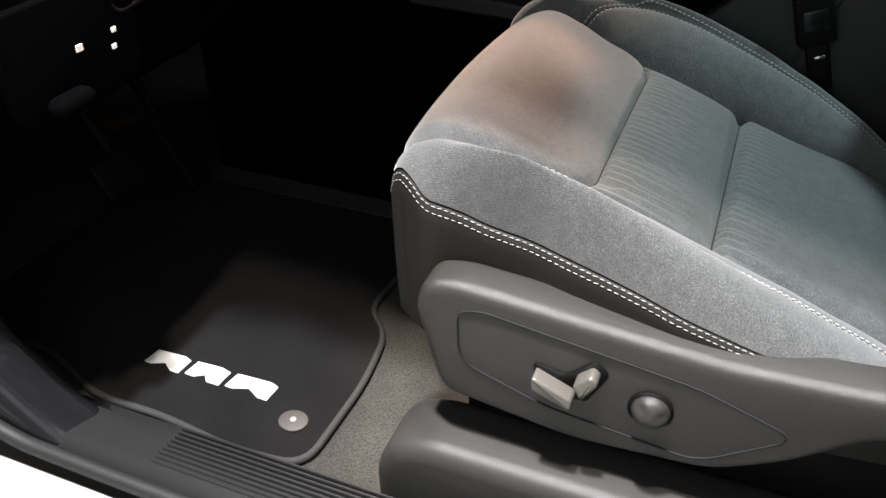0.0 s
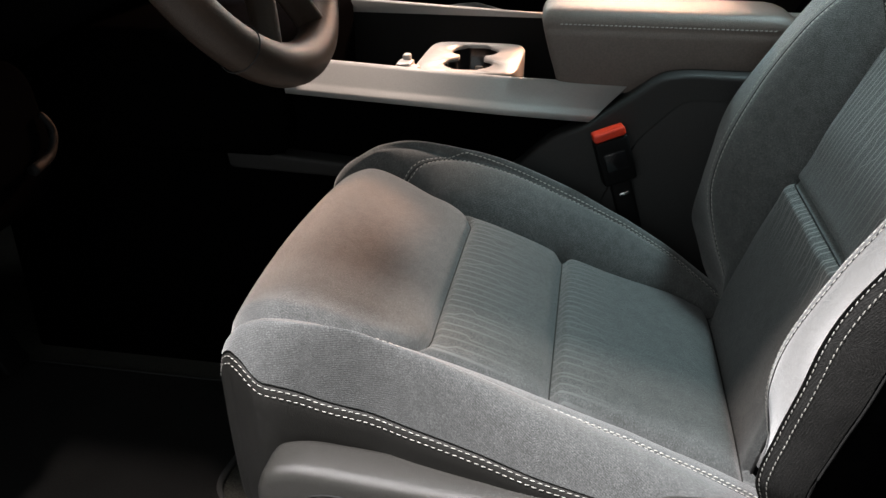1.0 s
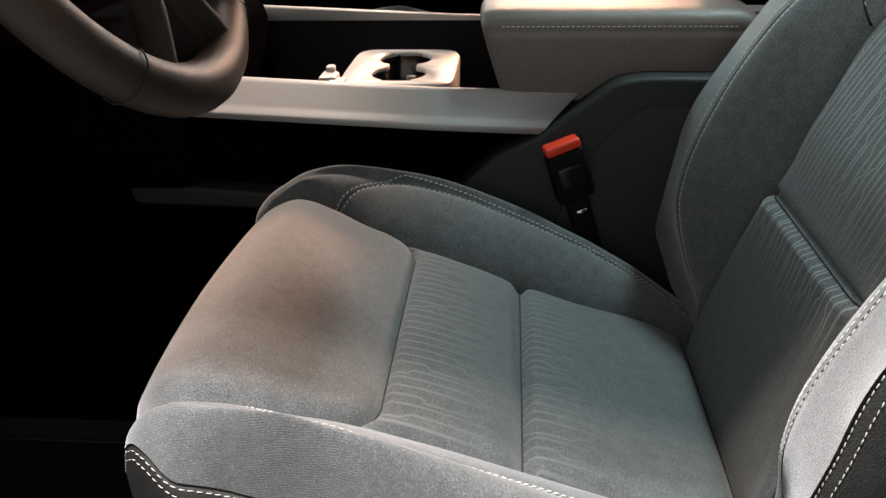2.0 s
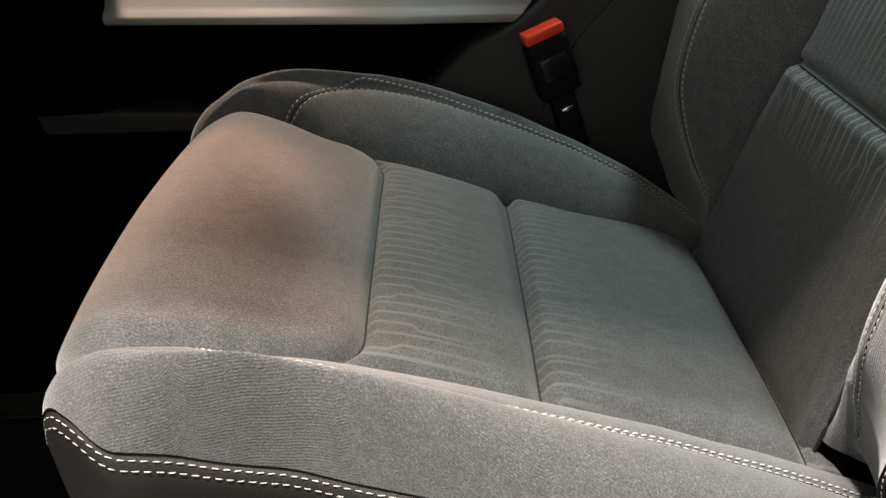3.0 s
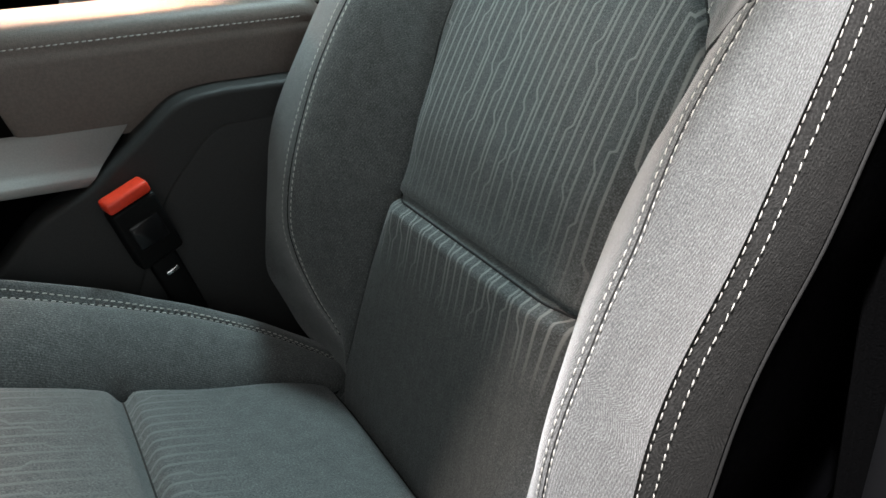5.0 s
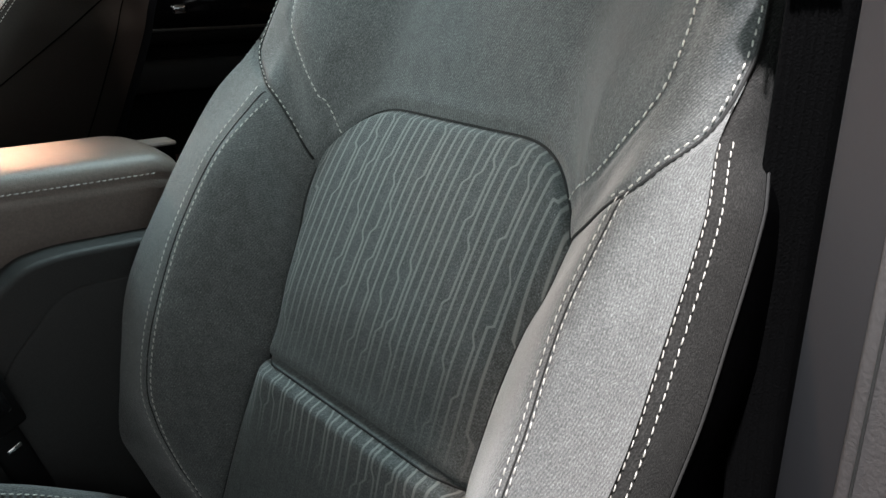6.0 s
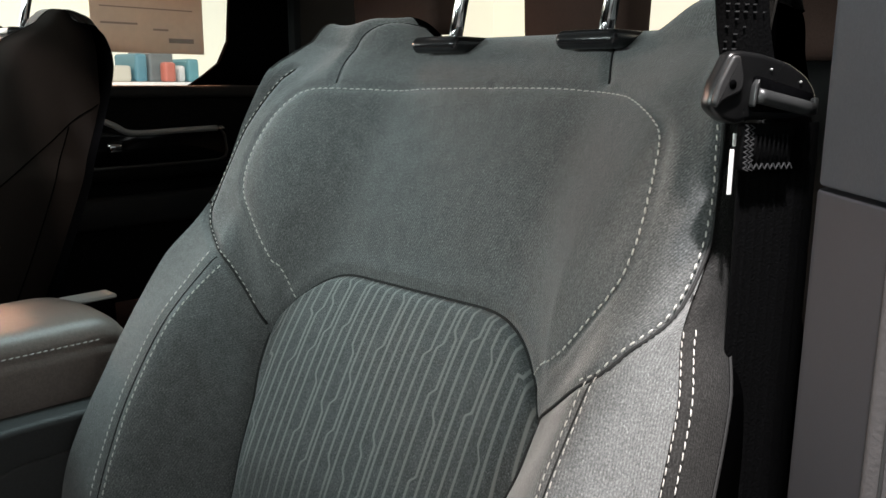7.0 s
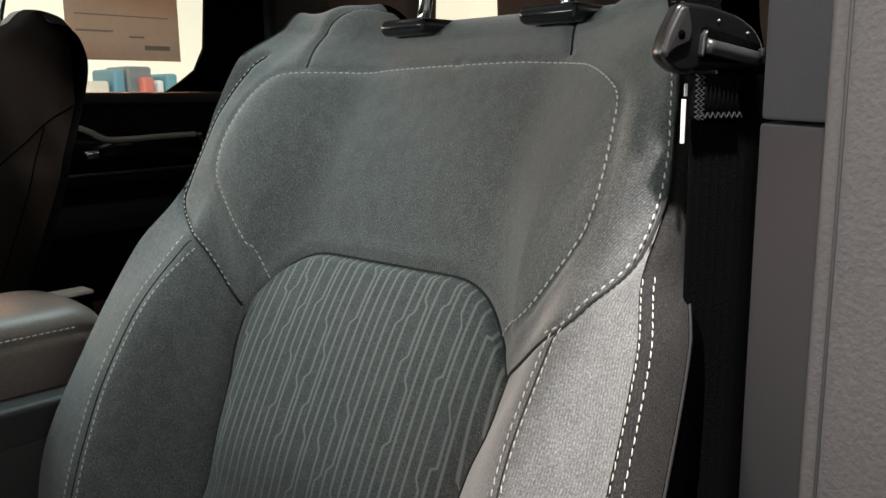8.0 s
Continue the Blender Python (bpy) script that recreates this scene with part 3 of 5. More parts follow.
    # the sides fold down from the edge
    drop = np.r_[0.006, 0.014, 0.024, 0.038, 0.055, 0.075, 0.10, 0.14, np.linspace(0.2, 1, 10)]
    def skirt(edge_row, sign):
        out = np.repeat(edge_row[:, None], len(drop), 1).copy()
        depth = np.maximum(edge_row[:, 2] - 0.225, 0.01)
        out[:, :, 2] -= depth[:, None] * drop[None]
        out[:, :, 1] += sign * (0.005 * np.sin(np.clip(drop * 9, 0, 1) * math.pi / 2) - 0.0035 * np.exp(-(((drop - 0.010) / 0.010) ** 2)) - 0.012 * drop**2)[None]
        return out
    left, right = skirt(places[:, 0], -1), skirt(places[:, -1], 1)
    n_side = len(drop)
    places = np.concatenate([left[:, ::-1], places, right], 1)
    reach = 0.15 * drop
    u = np.concatenate([(y[:, :1] - reach)[:, ::-1], y, y[:, -1:] + reach], 1)
    cover = Cover(places, u, s)
    e0, c0, m0, m1, c1, e1 = [k + n_side for k in cut]
    last = len(s) - 1
    body = part("cushion", box((-0.455, -0.225, 0.235), (0.03, 0.225, 0.27), 0.01), M_VINYL, parent, "black cushion base")
    cover.panel("front_panel", (0, i_nose), (0, places.shape[1] - 1), M_VINYL, body, "black vinyl front")
    cover.panel("front_pad", (i_nose, i_pad), (m0, m1), M_CLOTH, body, "plain grey cloth thigh pad")
    cover.panel("cushion_insert", (i_pad, i_mid), (m0, m1), M_STRIPE_SEAT, body, "grey cloth insert with thin pale stripes", (s[i_pad] + 0.025, s[i_mid] - 0.02))
    cover.panel("cushion_insert", (i_mid, i_bite), (m0, m1), M_STRIPE_SEAT, body, "grey cloth insert with thin pale stripes", (s[i_mid] + 0.01, s[i_mid] + 0.075))
    cover.panel("rear_strip", (i_bite, last), (m0, m1), M_STRIPE_SEAT, body)
    cover.panel("bolster", (i_nose, last), (e0, m0), M_CLOTH, body, "raised grey cloth side bolster")
    cover.panel("bolster", (i_nose, last), (m1, e1), M_CLOTH, body, "raised grey cloth side bolster")
    cover.panel("side_panel", (i_nose, last), (0, e0), M_VINYL, body, "black vinyl side")
    cover.panel("side_panel", (i_nose, last), (e1, places.shape[1] - 1), M_VINYL, body, "black vinyl side")
    for i in (i_pad, i_mid, i_bite):
        cord("seam", cover, [(q * seam[i] * 0.995, s[i]) for q in np.linspace(-1, 1, 60)], body)
    for side in (-1, 1):
        cord("seam", cover, [(side * m, q) for m, q in zip(seam[i_nose + 8 :: 3], s[i_nose + 8 :: 3])], body, 0.0009)
        cord("seam", cover, sew[side], body, 0.0009)
        cord("edge_piping", cover, np.stack([side * (edges[side > 0] + 0.0012), s], 1)[i_nose::3], body, 0.0008)
        for off in (-0.0042, 0.0042) if side < 0 else (-0.0026, 0.0026):
            threads("stitching", cover, sew[side], off, body, label="pale double stitching")
        for off in (0.0042, 0.0092):
            threads("stitching", cover, np.stack([side * (edges[side > 0] + off), s], 1)[i_nose + 2 :: 3], 0, body, pitch=0.0066, length=0.0044, radius=0.00042, label="pale double edge stitching")
    return body


def seat_back(parent):
    curve = spline([(-0.006, 0.262), (0.003, 0.31), (0.020, 0.36), (0.036, 0.42), (0.054, 0.50), (0.096, 0.585), (0.150, 0.675), (0.211, 0.765), (0.258, 0.835),
                    (0.284, 0.872), (0.305, 0.890), (0.335, 0.893), (0.362, 0.872), (0.366, 0.82), (0.325, 0.70), (0.25, 0.52), (0.17, 0.36), (0.12, 0.27)], 0.001)
    whole = np.r_[0, np.cumsum(np.linalg.norm(np.diff(curve, axis=0), axis=1))]
    peak = int(np.argmax(curve[:, 1]))
    on_z = lambda z: (lambda c, s: np.interp(z, c[:peak, 1], s[:peak]))  # noqa: E731
    ridge = lambda c, s: s[peak]  # noqa: E731
    c, s, (i_bk, i_top, i_ridge) = stations(curve, [on_z(Z_LUMBAR), on_z(Z_INSERT), ridge])
    x, z = c[:, 0], c[:, 1]
    zf = np.interp(s, whole[: peak + 1], curve[: peak + 1, 1])
    back = s > s[i_ridge]
    zf = np.where(back, z, zf)
    s_of = lambda q: float(np.interp(q, curve[:peak, 1], whole[:peak]))  # noqa: E731
    # half widths and heights over the centre line: the door side, then the console side
    shape = {
        "edge": (hermite([(0.27, 0.2361), (0.32, 0.2502), (0.37, 0.2606), (0.42, 0.2633), (0.47, 0.2658), (0.52, 0.2658), (0.57, 0.2664), (0.62, 0.2628), (0.67, 0.2561), (0.71, 0.2407), (0.75, 0.2375), (0.79, 0.2313), (0.83, 0.2220), (0.875, 0.2119)]),
                 hermite([(0.27, 0.2361), (0.32, 0.2499), (0.37, 0.2600), (0.42, 0.2620), (0.47, 0.2623), (0.52, 0.2603), (0.57, 0.2611), (0.62, 0.2603), (0.67, 0.2591), (0.71, 0.2478), (0.75, 0.2430), (0.79, 0.2394), (0.83, 0.2384), (0.875, 0.2350)])),
        "outer": (hermite([(0.27, -0.0272), (0.32, 0.0094), (0.37, 0.0409), (0.42, 0.0488), (0.47, 0.0571), (0.52, 0.0663), (0.57, 0.0595), (0.62, 0.0570), (0.67, 0.0537), (0.71, 0.0454), (0.75, 0.0375), (0.79, 0.0424), (0.83, 0.0509), (0.875, 0.0490)]),
                 hermite([(0.27, -0.0273), (0.32, 0.0099), (0.37, 0.0421), (0.42, 0.0509), (0.47, 0.0608), (0.52, 0.0714), (0.57, 0.0644), (0.62, 0.0604), (0.67, 0.0547), (0.71, 0.0467), (0.75, 0.0409), (0.79, 0.0432), (0.83, 0.0455), (0.875, 0.0310)])),
        "crest": (hermite([(0.27, 0.1507), (0.32, 0.1648), (0.37, 0.1837), (0.42, 0.1998), (0.47, 0.2030), (0.52, 0.2019), (0.57, 0.1993), (0.62, 0.1974), (0.67, 0.1998), (0.71, 0.2031), (0.75, 0.2023), (0.79, 0.1991), (0.83, 0.1950), (0.875, 0.1908)]),
                 hermite([(0.27, 0.1511), (0.32, 0.1645), (0.37, 0.1819), (0.42, 0.1959), (0.47, 0.1986), (0.52, 0.2014), (0.57, 0.2046), (0.62, 0.2041), (0.67, 0.2030), (0.71, 0.2032), (0.75, 0.2016), (0.79, 0.1987), (0.83, 0.1949), (0.875, 0.1908)])),
        "wing": (hermite([(0.27, -0.0187), (0.32, -0.0138), (0.37, 0.0169), (0.42, 0.0434), (0.47, 0.0536), (0.52, 0.0532), (0.57, 0.0454), (0.62, 0.0445), (0.67, 0.0414), (0.71, 0.0406), (0.75, 0.0426), (0.79, 0.0407), (0.83, 0.0327), (0.875, 0.0200)]),
                 hermite([(0.27, -0.0193), (0.32, -0.0135), (0.37, 0.0190), (0.42, 0.0489), (0.47, 0.0635), (0.52, 0.0685), (0.57, 0.0650), (0.62, 0.0615), (0.67, 0.0494), (0.71, 0.0419), (0.75, 0.0422), (0.79, 0.0402), (0.83, 0.0325), (0.875, 0.0201)])),
        "seam": (hermite([(0.27, 0.1418), (0.32, 0.1460), (0.37, 0.1416), (0.42, 0.1419), (0.47, 0.1385), (0.52, 0.1307), (0.57, 0.1325), (0.62, 0.1360), (0.67, 0.1432), (0.71, 0.1453), (0.75, 0.1472), (0.79, 0.1474), (0.83, 0.1459), (0.875, 0.1434)]),
                 hermite([(0.27, 0.1422), (0.32, 0.1426), (0.37, 0.1344), (0.42, 0.1321), (0.47, 0.1286), (0.52, 0.1233), (0.57, 0.1283), (0.62, 0.1334), (0.67, 0.1413), (0.71, 0.1444), (0.75, 0.1470), (0.79, 0.1475), (0.83, 0.1459), (0.875, 0.1434)])),
    }
    shape = {k: [f(zf) for f in pair] for k, pair in shape.items()}
    behind = 1 - 0.04 * smooth(s[i_ridge], s[i_ridge] + 0.05, s) * back
    edge, wide = (v * behind for v in shape["edge"])
    seam, crest = shape["seam"][0], shape["crest"][0]
    seam_in, crest_in = shape["seam"][1], shape["crest"][1]
    y, cut = columns((-edge, 0), (-crest, 14), (-seam, 16), (seam_in, 84), (crest_in, 16), (wide, 14))
    a = np.abs(y)
    S, ZF = (np.repeat(v[:, None], y.shape[1], 1) for v in (s, zf))
    SEAM, EDGE, CREST, wing, outer = (np.where(y < 0, shape[k][0][:, None], shape[k][1][:, None]) for k in ("seam", "edge", "crest", "wing", "outer"))
    front = np.where(back, 0, 1)[:, None] * smooth(s[i_ridge], s[i_ridge] - 0.03, s)[:, None]
    t1 = np.clip((a - SEAM) / (CREST - SEAM), 0, 1)
    t2 = np.clip((a - CREST) / (EDGE * behind[:, None] - CREST), 0, 1)
    k = smooth(0.70, 0.765, ZF)
    rise = (0.4 * (1 - (1 - t1) ** 2.0) + 0.6 * smooth(0, 1, t1)) * (1 - k) + smooth(0, 1, np.clip((a - 0.09) / (CREST - 0.09), 0, 1)) * k
    free = np.where(y < 0, smooth(0.326, 0.290, ZF), 0) * smooth(0.150, 0.185, a)
    mid = hermite([(0.27, -0.0105), (0.32, -0.0061), (0.37, -0.0007), (0.42, -0.0032), (0.47, -0.0113), (0.52, -0.0165), (0.57, -0.0115), (0.62, -0.0091), (0.67, -0.0068), (0.71, -0.0059), (0.75, 0.0031), (0.79, 0.0083), (0.83, 0.0086), (0.875, -0.0021)])(zf)
    h = (wing * rise + (outer - wing) * t2**2.0) * front - 0.050 * free + mid[:, None] * front
    # insert: a lumbar roll below the cross seam, fullness above it
    inside = a < SEAM
    q_low = np.clip((s - s_of(0.30)) / (s[i_bk] - s_of(0.30)), 0, 1)
    h = h + np.where(inside, 0.012 * (q_low**3 * (s <= s[i_bk]))[:, None] * smooth(1.0, 0.75, a / SEAM), 0)
    q_up = np.clip((s - s[i_bk]) / (s[i_top] - s[i_bk]), 0, 1)
    h = h + np.where(inside, 0.004 * ((1 - np.abs(2 * q_up - 1) ** 4) * (q_up > 0) * (q_up < 1))[:, None] * smooth(1.0, 0.8, a / SEAM), 0)
    # shoulders beside the head restraint posts
    hump = smooth(0.115, 0.160, a) * smooth(0.242, 0.176, a) * np.exp(-(((s - s[i_ridge] - 0.005) / np.where(s < s[i_ridge], 0.034, 0.055)) ** 2))[:, None]
    h = h + 0.0225 * hump
    # the insert's top corners are cut round: the rows there bend down
    def bend(width, at, half):
        drop = -0.062 * np.clip((width - half + 0.085) / 0.085, 0, 1) ** 2.7 * np.exp(-(((at - s[i_top]) / 0.11) ** 2))
        return drop * smooth(0.06, 0.0, width - half)

    corner = bend(a, S, SEAM)
    lines = {}
    dense = lambda pts: spline(pts, 0.004)  # noqa: E731

    def laid(points):
        """Cloth coordinates of a line that is given by half width and height, where the rows are bent."""
        out = []
        for u, q in dense(points):
            half = seam if u < 0 else seam_in
            t = float(np.interp(q, (s + bend(abs(u), s, half))[: i_ridge + 1], s[: i_ridge + 1]))
            if t > s[i_top] + 0.001 or abs(u) > np.interp(t, s, half) + 0.001:
                out.append((u, t))
        return np.array(out)

    hems = {
        -1: [(0.1265, 0.668), (0.140, 0.6745), (0.153, 0.6809), (0.1614, 0.686), (0.170, 0.694), (0.1848, 0.710), (0.1914, 0.7185), (0.1964, 0.7255), (0.1998, 0.7345), (0.2017, 0.7444), (0.2018, 0.7527), (0.2010, 0.7628),
             (0.200, 0.7723), (0.198, 0.7837), (0.195, 0.7949), (0.1879, 0.8064), (0.1698, 0.820), (0.1447, 0.8345), (0.1214, 0.8430), (0.0972, 0.848), (0.06, 0.8500), (0.0, 0.8498)],
        1: [(0.126, 0.668), (0.136, 0.6785), (0.1463, 0.6885), (0.1555, 0.6967), (0.1674, 0.7065), (0.1767, 0.7145), (0.1883, 0.7240), (0.1995, 0.734), (0.2065, 0.7460), (0.2094, 0.7571), (0.2092, 0.7694), (0.2076, 0.7816),
            (0.2054, 0.7939), (0.2027, 0.804), (0.1976, 0.8150), (0.1895, 0.8238), (0.1767, 0.8300), (0.1642, 0.8335), (0.1508, 0.8370), (0.121, 0.8430), (0.08, 0.8475), (0.04, 0.849), (0.0, 0.8498)],
    }
    yokes = {
        -1: [(0.139, 0.645), (0.1504, 0.6531), (0.1644, 0.6606), (0.1805, 0.6692), (0.1943, 0.6762), (0.2045, 0.6845), (0.2115, 0.6930), (0.2204, 0.7007), (0.2285, 0.7085), (0.2335, 0.7174), (0.2360, 0.7272), (0.2372, 0.7386),
             (0.2374, 0.7494), (0.2366, 0.7596), (0.2355, 0.7701), (0.2336, 0.7808), (0.2310, 0.7915), (0.2284, 0.8035), (0.2257, 0.814), (0.2224, 0.8252), (0.2187, 0.8398)],
        1: [(0.139, 0.645), (0.148, 0.6530), (0.1577, 0.6605), (0.1687, 0.669), (0.1758, 0.6742), (0.1831, 0.6795), (0.1907, 0.684), (0.2035, 0.6903), (0.2211, 0.6990), (0.2324, 0.7064), (0.2405, 0.716), (0.2420, 0.730),
            (0.2405, 0.750), (0.2370, 0.775), (0.232, 0.80), (0.227, 0.825), (0.221, 0.845)],
    }
    for side in (-1, 1):
        lines["panel", side] = laid([(side * u, s_of(q)) for u, q in hems[side]])
        lines["shield", side] = laid([(side * u, s_of(q)) for u, q in yokes[side]])
        # the two wings are sewn a little differently
        wing_sew = ((0.172, 0.330), (0.183, 0.36), (0.195, 0.40), (0.202, 0.44), (0.203, 0.49), (0.201, 0.53), (0.199, 0.555), (0.1960, 0.582), (0.1935, 0.612), (0.1945, 0.644), (0.1965, 0.682)) if side < 0 else (
            (0.160, 0.343), (0.180, 0.376), (0.190, 0.411), (0.1960, 0.443), (0.1985, 0.4856), (0.203, 0.524), (0.2060, 0.558), (0.2062, 0.5924), (0.2030, 0.6418), (0.1965, 0.6850))
        lines["wing", side] = dense([(side * u, s_of(q)) for u, q in wing_sew])
        shoulder = ((0.1063, 0.6617), (0.0943, 0.6847), (0.0905, 0.6968), (0.088, 0.720)) if side < 0 else (
            (0.1651, 0.6481), (0.1776, 0.6736), (0.1785, 0.6951), (0.1680, 0.7080), (0.154, 0.722), (0.140, 0.740))
        lines["shoulder", side] = dense([(side * u, q) for u, q in shoulder])
        h = h + groove(y, S, lines["panel", side], 0.0022, 0.0035) * front
        h = h + groove(y, S, lines["shield", side], 0.0040, 0.0035) * front * smooth(0.150, 0.185, a)
        h = h + groove(y, S, lines["wing", side], 0.0014, 0.0035) * front
        h = h + groove(y, S, [(side * m, q) for m, q, zz in zip((seam if side < 0 else seam_in)[::4], s[::4], zf[::4]) if zz < Z_INSERT and q < s[i_ridge]], 0.007, 0.0055)
        h = h + groove(y, S, lines["shoulder", side], 0.004, 0.004)
    h = h + groove(y, S, [(-seam[i_bk], s[i_bk]), (seam_in[i_bk], s[i_bk])], 0.009, 0.005)
    h = h + groove(y, S, [(-seam[i_top], s[i_top]), (seam_in[i_top], s[i_top])], 0.006, 0.0045)
    tang = np.gradient(c, axis=0)
    tang /= np.linalg.norm(tang, axis=1, keepdims=True)
    nx, nz = -tang[:, 1][:, None], tang[:, 0][:, None]
    P = np.stack([x[:, None] + nx * h + tang[:, 0][:, None] * corner, y, z[:, None] + nz * h + tang[:, 1][:, None] * corner], 2)
    # sides: from the edge backwards to the rear shell
    drop = np.r_[0.012, 0.026, 0.042, 0.06, 0.085, 0.115, 0.155, np.linspace(0.2, 1, 12)]
    f = s <= s[i_ridge]
    back_x = hermite([(0.25, 0.10), (0.36, 0.165), (0.52, 0.245), (0.70, 0.322), (0.82, 0.362), (0.87, 0.362), (0.92, 0.350)])
    def flank(col, sign):
        out = np.repeat(col[:, None], len(drop), 1).copy()
        depth = np.where(f, np.maximum(back_x(col[:, 2]) - col[:, 0], 0.0) * 0.98, 0)
        out[:, :, 0] += depth[:, None] * drop[None]
        out[:, :, 1] += sign * (0.010 * np.sin(np.clip(drop * 4.5, 0, 1) * math.pi / 2) - 0.0030 * np.exp(-(((drop - 0.014) / 0.014) ** 2)) - 0.050 * drop**2)[None] * np.minimum(1, depth / 0.06)[:, None]
        out[:, :, 2] += -0.10 * (depth * drop[None].T).T
        return out
    rows_f = int(i_ridge)
    L, R = flank(P[:, 0], -1), flank(P[:, -1], 1)
    n_side = len(drop)
    whole_p = np.concatenate([L[:, ::-1], P, R], 1)
    reach = 0.12 * drop
    u = np.concatenate([(y[:, :1] - reach)[:, ::-1], y, y[:, -1:] + reach], 1)
    cover = Cover(whole_p, u, s)
    e0, c0, m0, m1, c1, e1 = [v + n_side for v in cut]
    last = len(s) - 1
    body = part("backrest", box((0.10, -0.20, 0.29), (0.15, 0.20, 0.40), 0.01), M_VINYL, parent, "black backrest frame")
    cover.panel("backrest_insert", (0, i_bk), (m0, m1), M_STRIPE, body, "grey cloth insert with thin pale stripes", (s[i_bk] - 0.015, s[i_bk] - 0.060))
    cover.panel("backrest_insert", (i_bk, i_top), (m0, m1), M_STRIPE, body, "grey cloth insert with thin pale stripes", (s[i_bk] + 0.09, s[i_bk] + 0.005))
    cover.panel("upper_panel", (i_top, rows_f), (e0, e1), M_CLOTH, body, "plain grey cloth upper panel")
    i_free = int(np.searchsorted(s, s_of(0.301)))
    # cover rows below the bolster blackened for the shade in the gap
    cover.panel("bolster_foot", (0, i_free), (e0, m0), M_DEEP, body, "blackened foot for the shaded gap under the side bolster")
    cover.panel("bolster", (i_free, i_top), (e0, m0), M_CLOTH, body, "raised grey cloth side bolster")
    cover.panel("bolster", (0, i_top), (m1, e1), M_CLOTH, body, "raised grey cloth side bolster")
    # near zero so that the rear cover shows no lit edge
    cover.panel("rear_cover", (rows_f, last), (e0, e1), M_DEEP, body, "rear cover blackened to hide its lit edge")
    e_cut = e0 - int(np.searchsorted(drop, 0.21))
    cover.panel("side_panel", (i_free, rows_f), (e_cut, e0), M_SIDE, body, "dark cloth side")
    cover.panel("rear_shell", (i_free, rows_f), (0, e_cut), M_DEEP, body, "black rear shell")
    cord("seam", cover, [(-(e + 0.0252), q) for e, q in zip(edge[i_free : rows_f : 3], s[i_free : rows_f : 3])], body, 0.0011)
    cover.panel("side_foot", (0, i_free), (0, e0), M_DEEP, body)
    flank_in = cover.panel("side_panel", (0, rows_f), (e1, whole_p.shape[1] - 1), M_FLANK, body, "dark side browned for its orange light")
    for run in (((0.06, 0.56), (0.40, 0.66), (0.72, 0.745), (0.98, 0.775)), ((0.74, 0.745), (0.79, 0.64), (0.82, 0.50), (0.83, 0.36))):
        seam_run = [(float(np.interp(s_of(q), s, wide)) + 0.12 * d, s_of(q)) for d, q in dense(run)]
        part("seam", tube([p + n * 0.0002 for p, n in (cover.at(*q) for q in seam_run)], 0.0009, 6), M_DEEP, flank_in)
    cord("seam", cover, [(q, s[i_bk]) for q in np.linspace(-seam[i_bk], seam_in[i_bk], 60)], body, 0.0009)
    cord("seam", cover, [(q, s[i_top]) for q in np.linspace(-seam[i_top] * 0.995, seam_in[i_top] * 0.995, 60)], body, 0.0013)
    for side in (-1, 1):
        cord("seam", cover, lines["shoulder", side], body, 0.0008)
    threads("stitching", cover, np.vstack([lines["panel", -1], lines["panel", 1][::-1]]), 0.003, body, label="pale single stitching")
    for side in (-1, 1):
        threads("stitching", cover, lines["shield", side][len(lines["shield", side]) // 6 if side < 0 else 3 :], -0.0028 * side, body, length=0.0036, radius=0.00055, lift=0.0018, label="pale single stitching")
        cord("seam", cover, lines["wing", side], body, 0.0006)
        cord("seam", cover, lines["shield", side], body, 0.0012)
        cord("seam", cover, [(side * m, q) for m, q, zz in zip((seam if side < 0 else seam_in)[::3], s[::3], zf[::3]) if 0.28 < zz < Z_INSERT and q < s[i_ridge]], body, 0.0016)
        for off in (-0.0032, 0.0032) if side < 0 else (-0.0080, 0.0080):
            threads("stitching", cover, lines["wing", side], off, body, radius=0.00044 if side < 0 else 0.00066, lift=0.0014, label="pale double stitching")
        for off in (0.0020, 0.0054):
            rim = [(side * (e + off), q) for e, q, zz in zip((edge if side < 0 else wide)[::3], s[::3], zf[::3]) if (0.304 if side < 0 else 0.27) < zz < 0.715 and q < s[i_ridge]]
            threads("stitching", cover, rim, 0, body, pitch=0.0056, length=0.0040, radius=0.00038, label="pale double edge stitching")
    return body


def head_restraint(parent):
    for yy in (-0.0785, 0.0785):
        part("post_guide", box((0.274, yy - 0.028, 0.880), (0.324, yy + 0.028, 0.894), 0.0068, 5), M_GLOSS, parent, "gloss black post guide")
        part("post", tube([(0.296, yy, 0.86), (0.318, yy, 0.95), (0.340, yy, 1.04)], 0.0062, 14), M_CHROME, parent, "chrome post")
    pts = rounded([(0.29, 1.0), (0.42, 0.985), (0.44, 1.16), (0.33, 1.18)], 0.05, 6)
    part("head_pad", prism(pts, -0.12, 0.12, 0.03, "y", 4), M_CLOTH, parent, "grey cloth head pad")


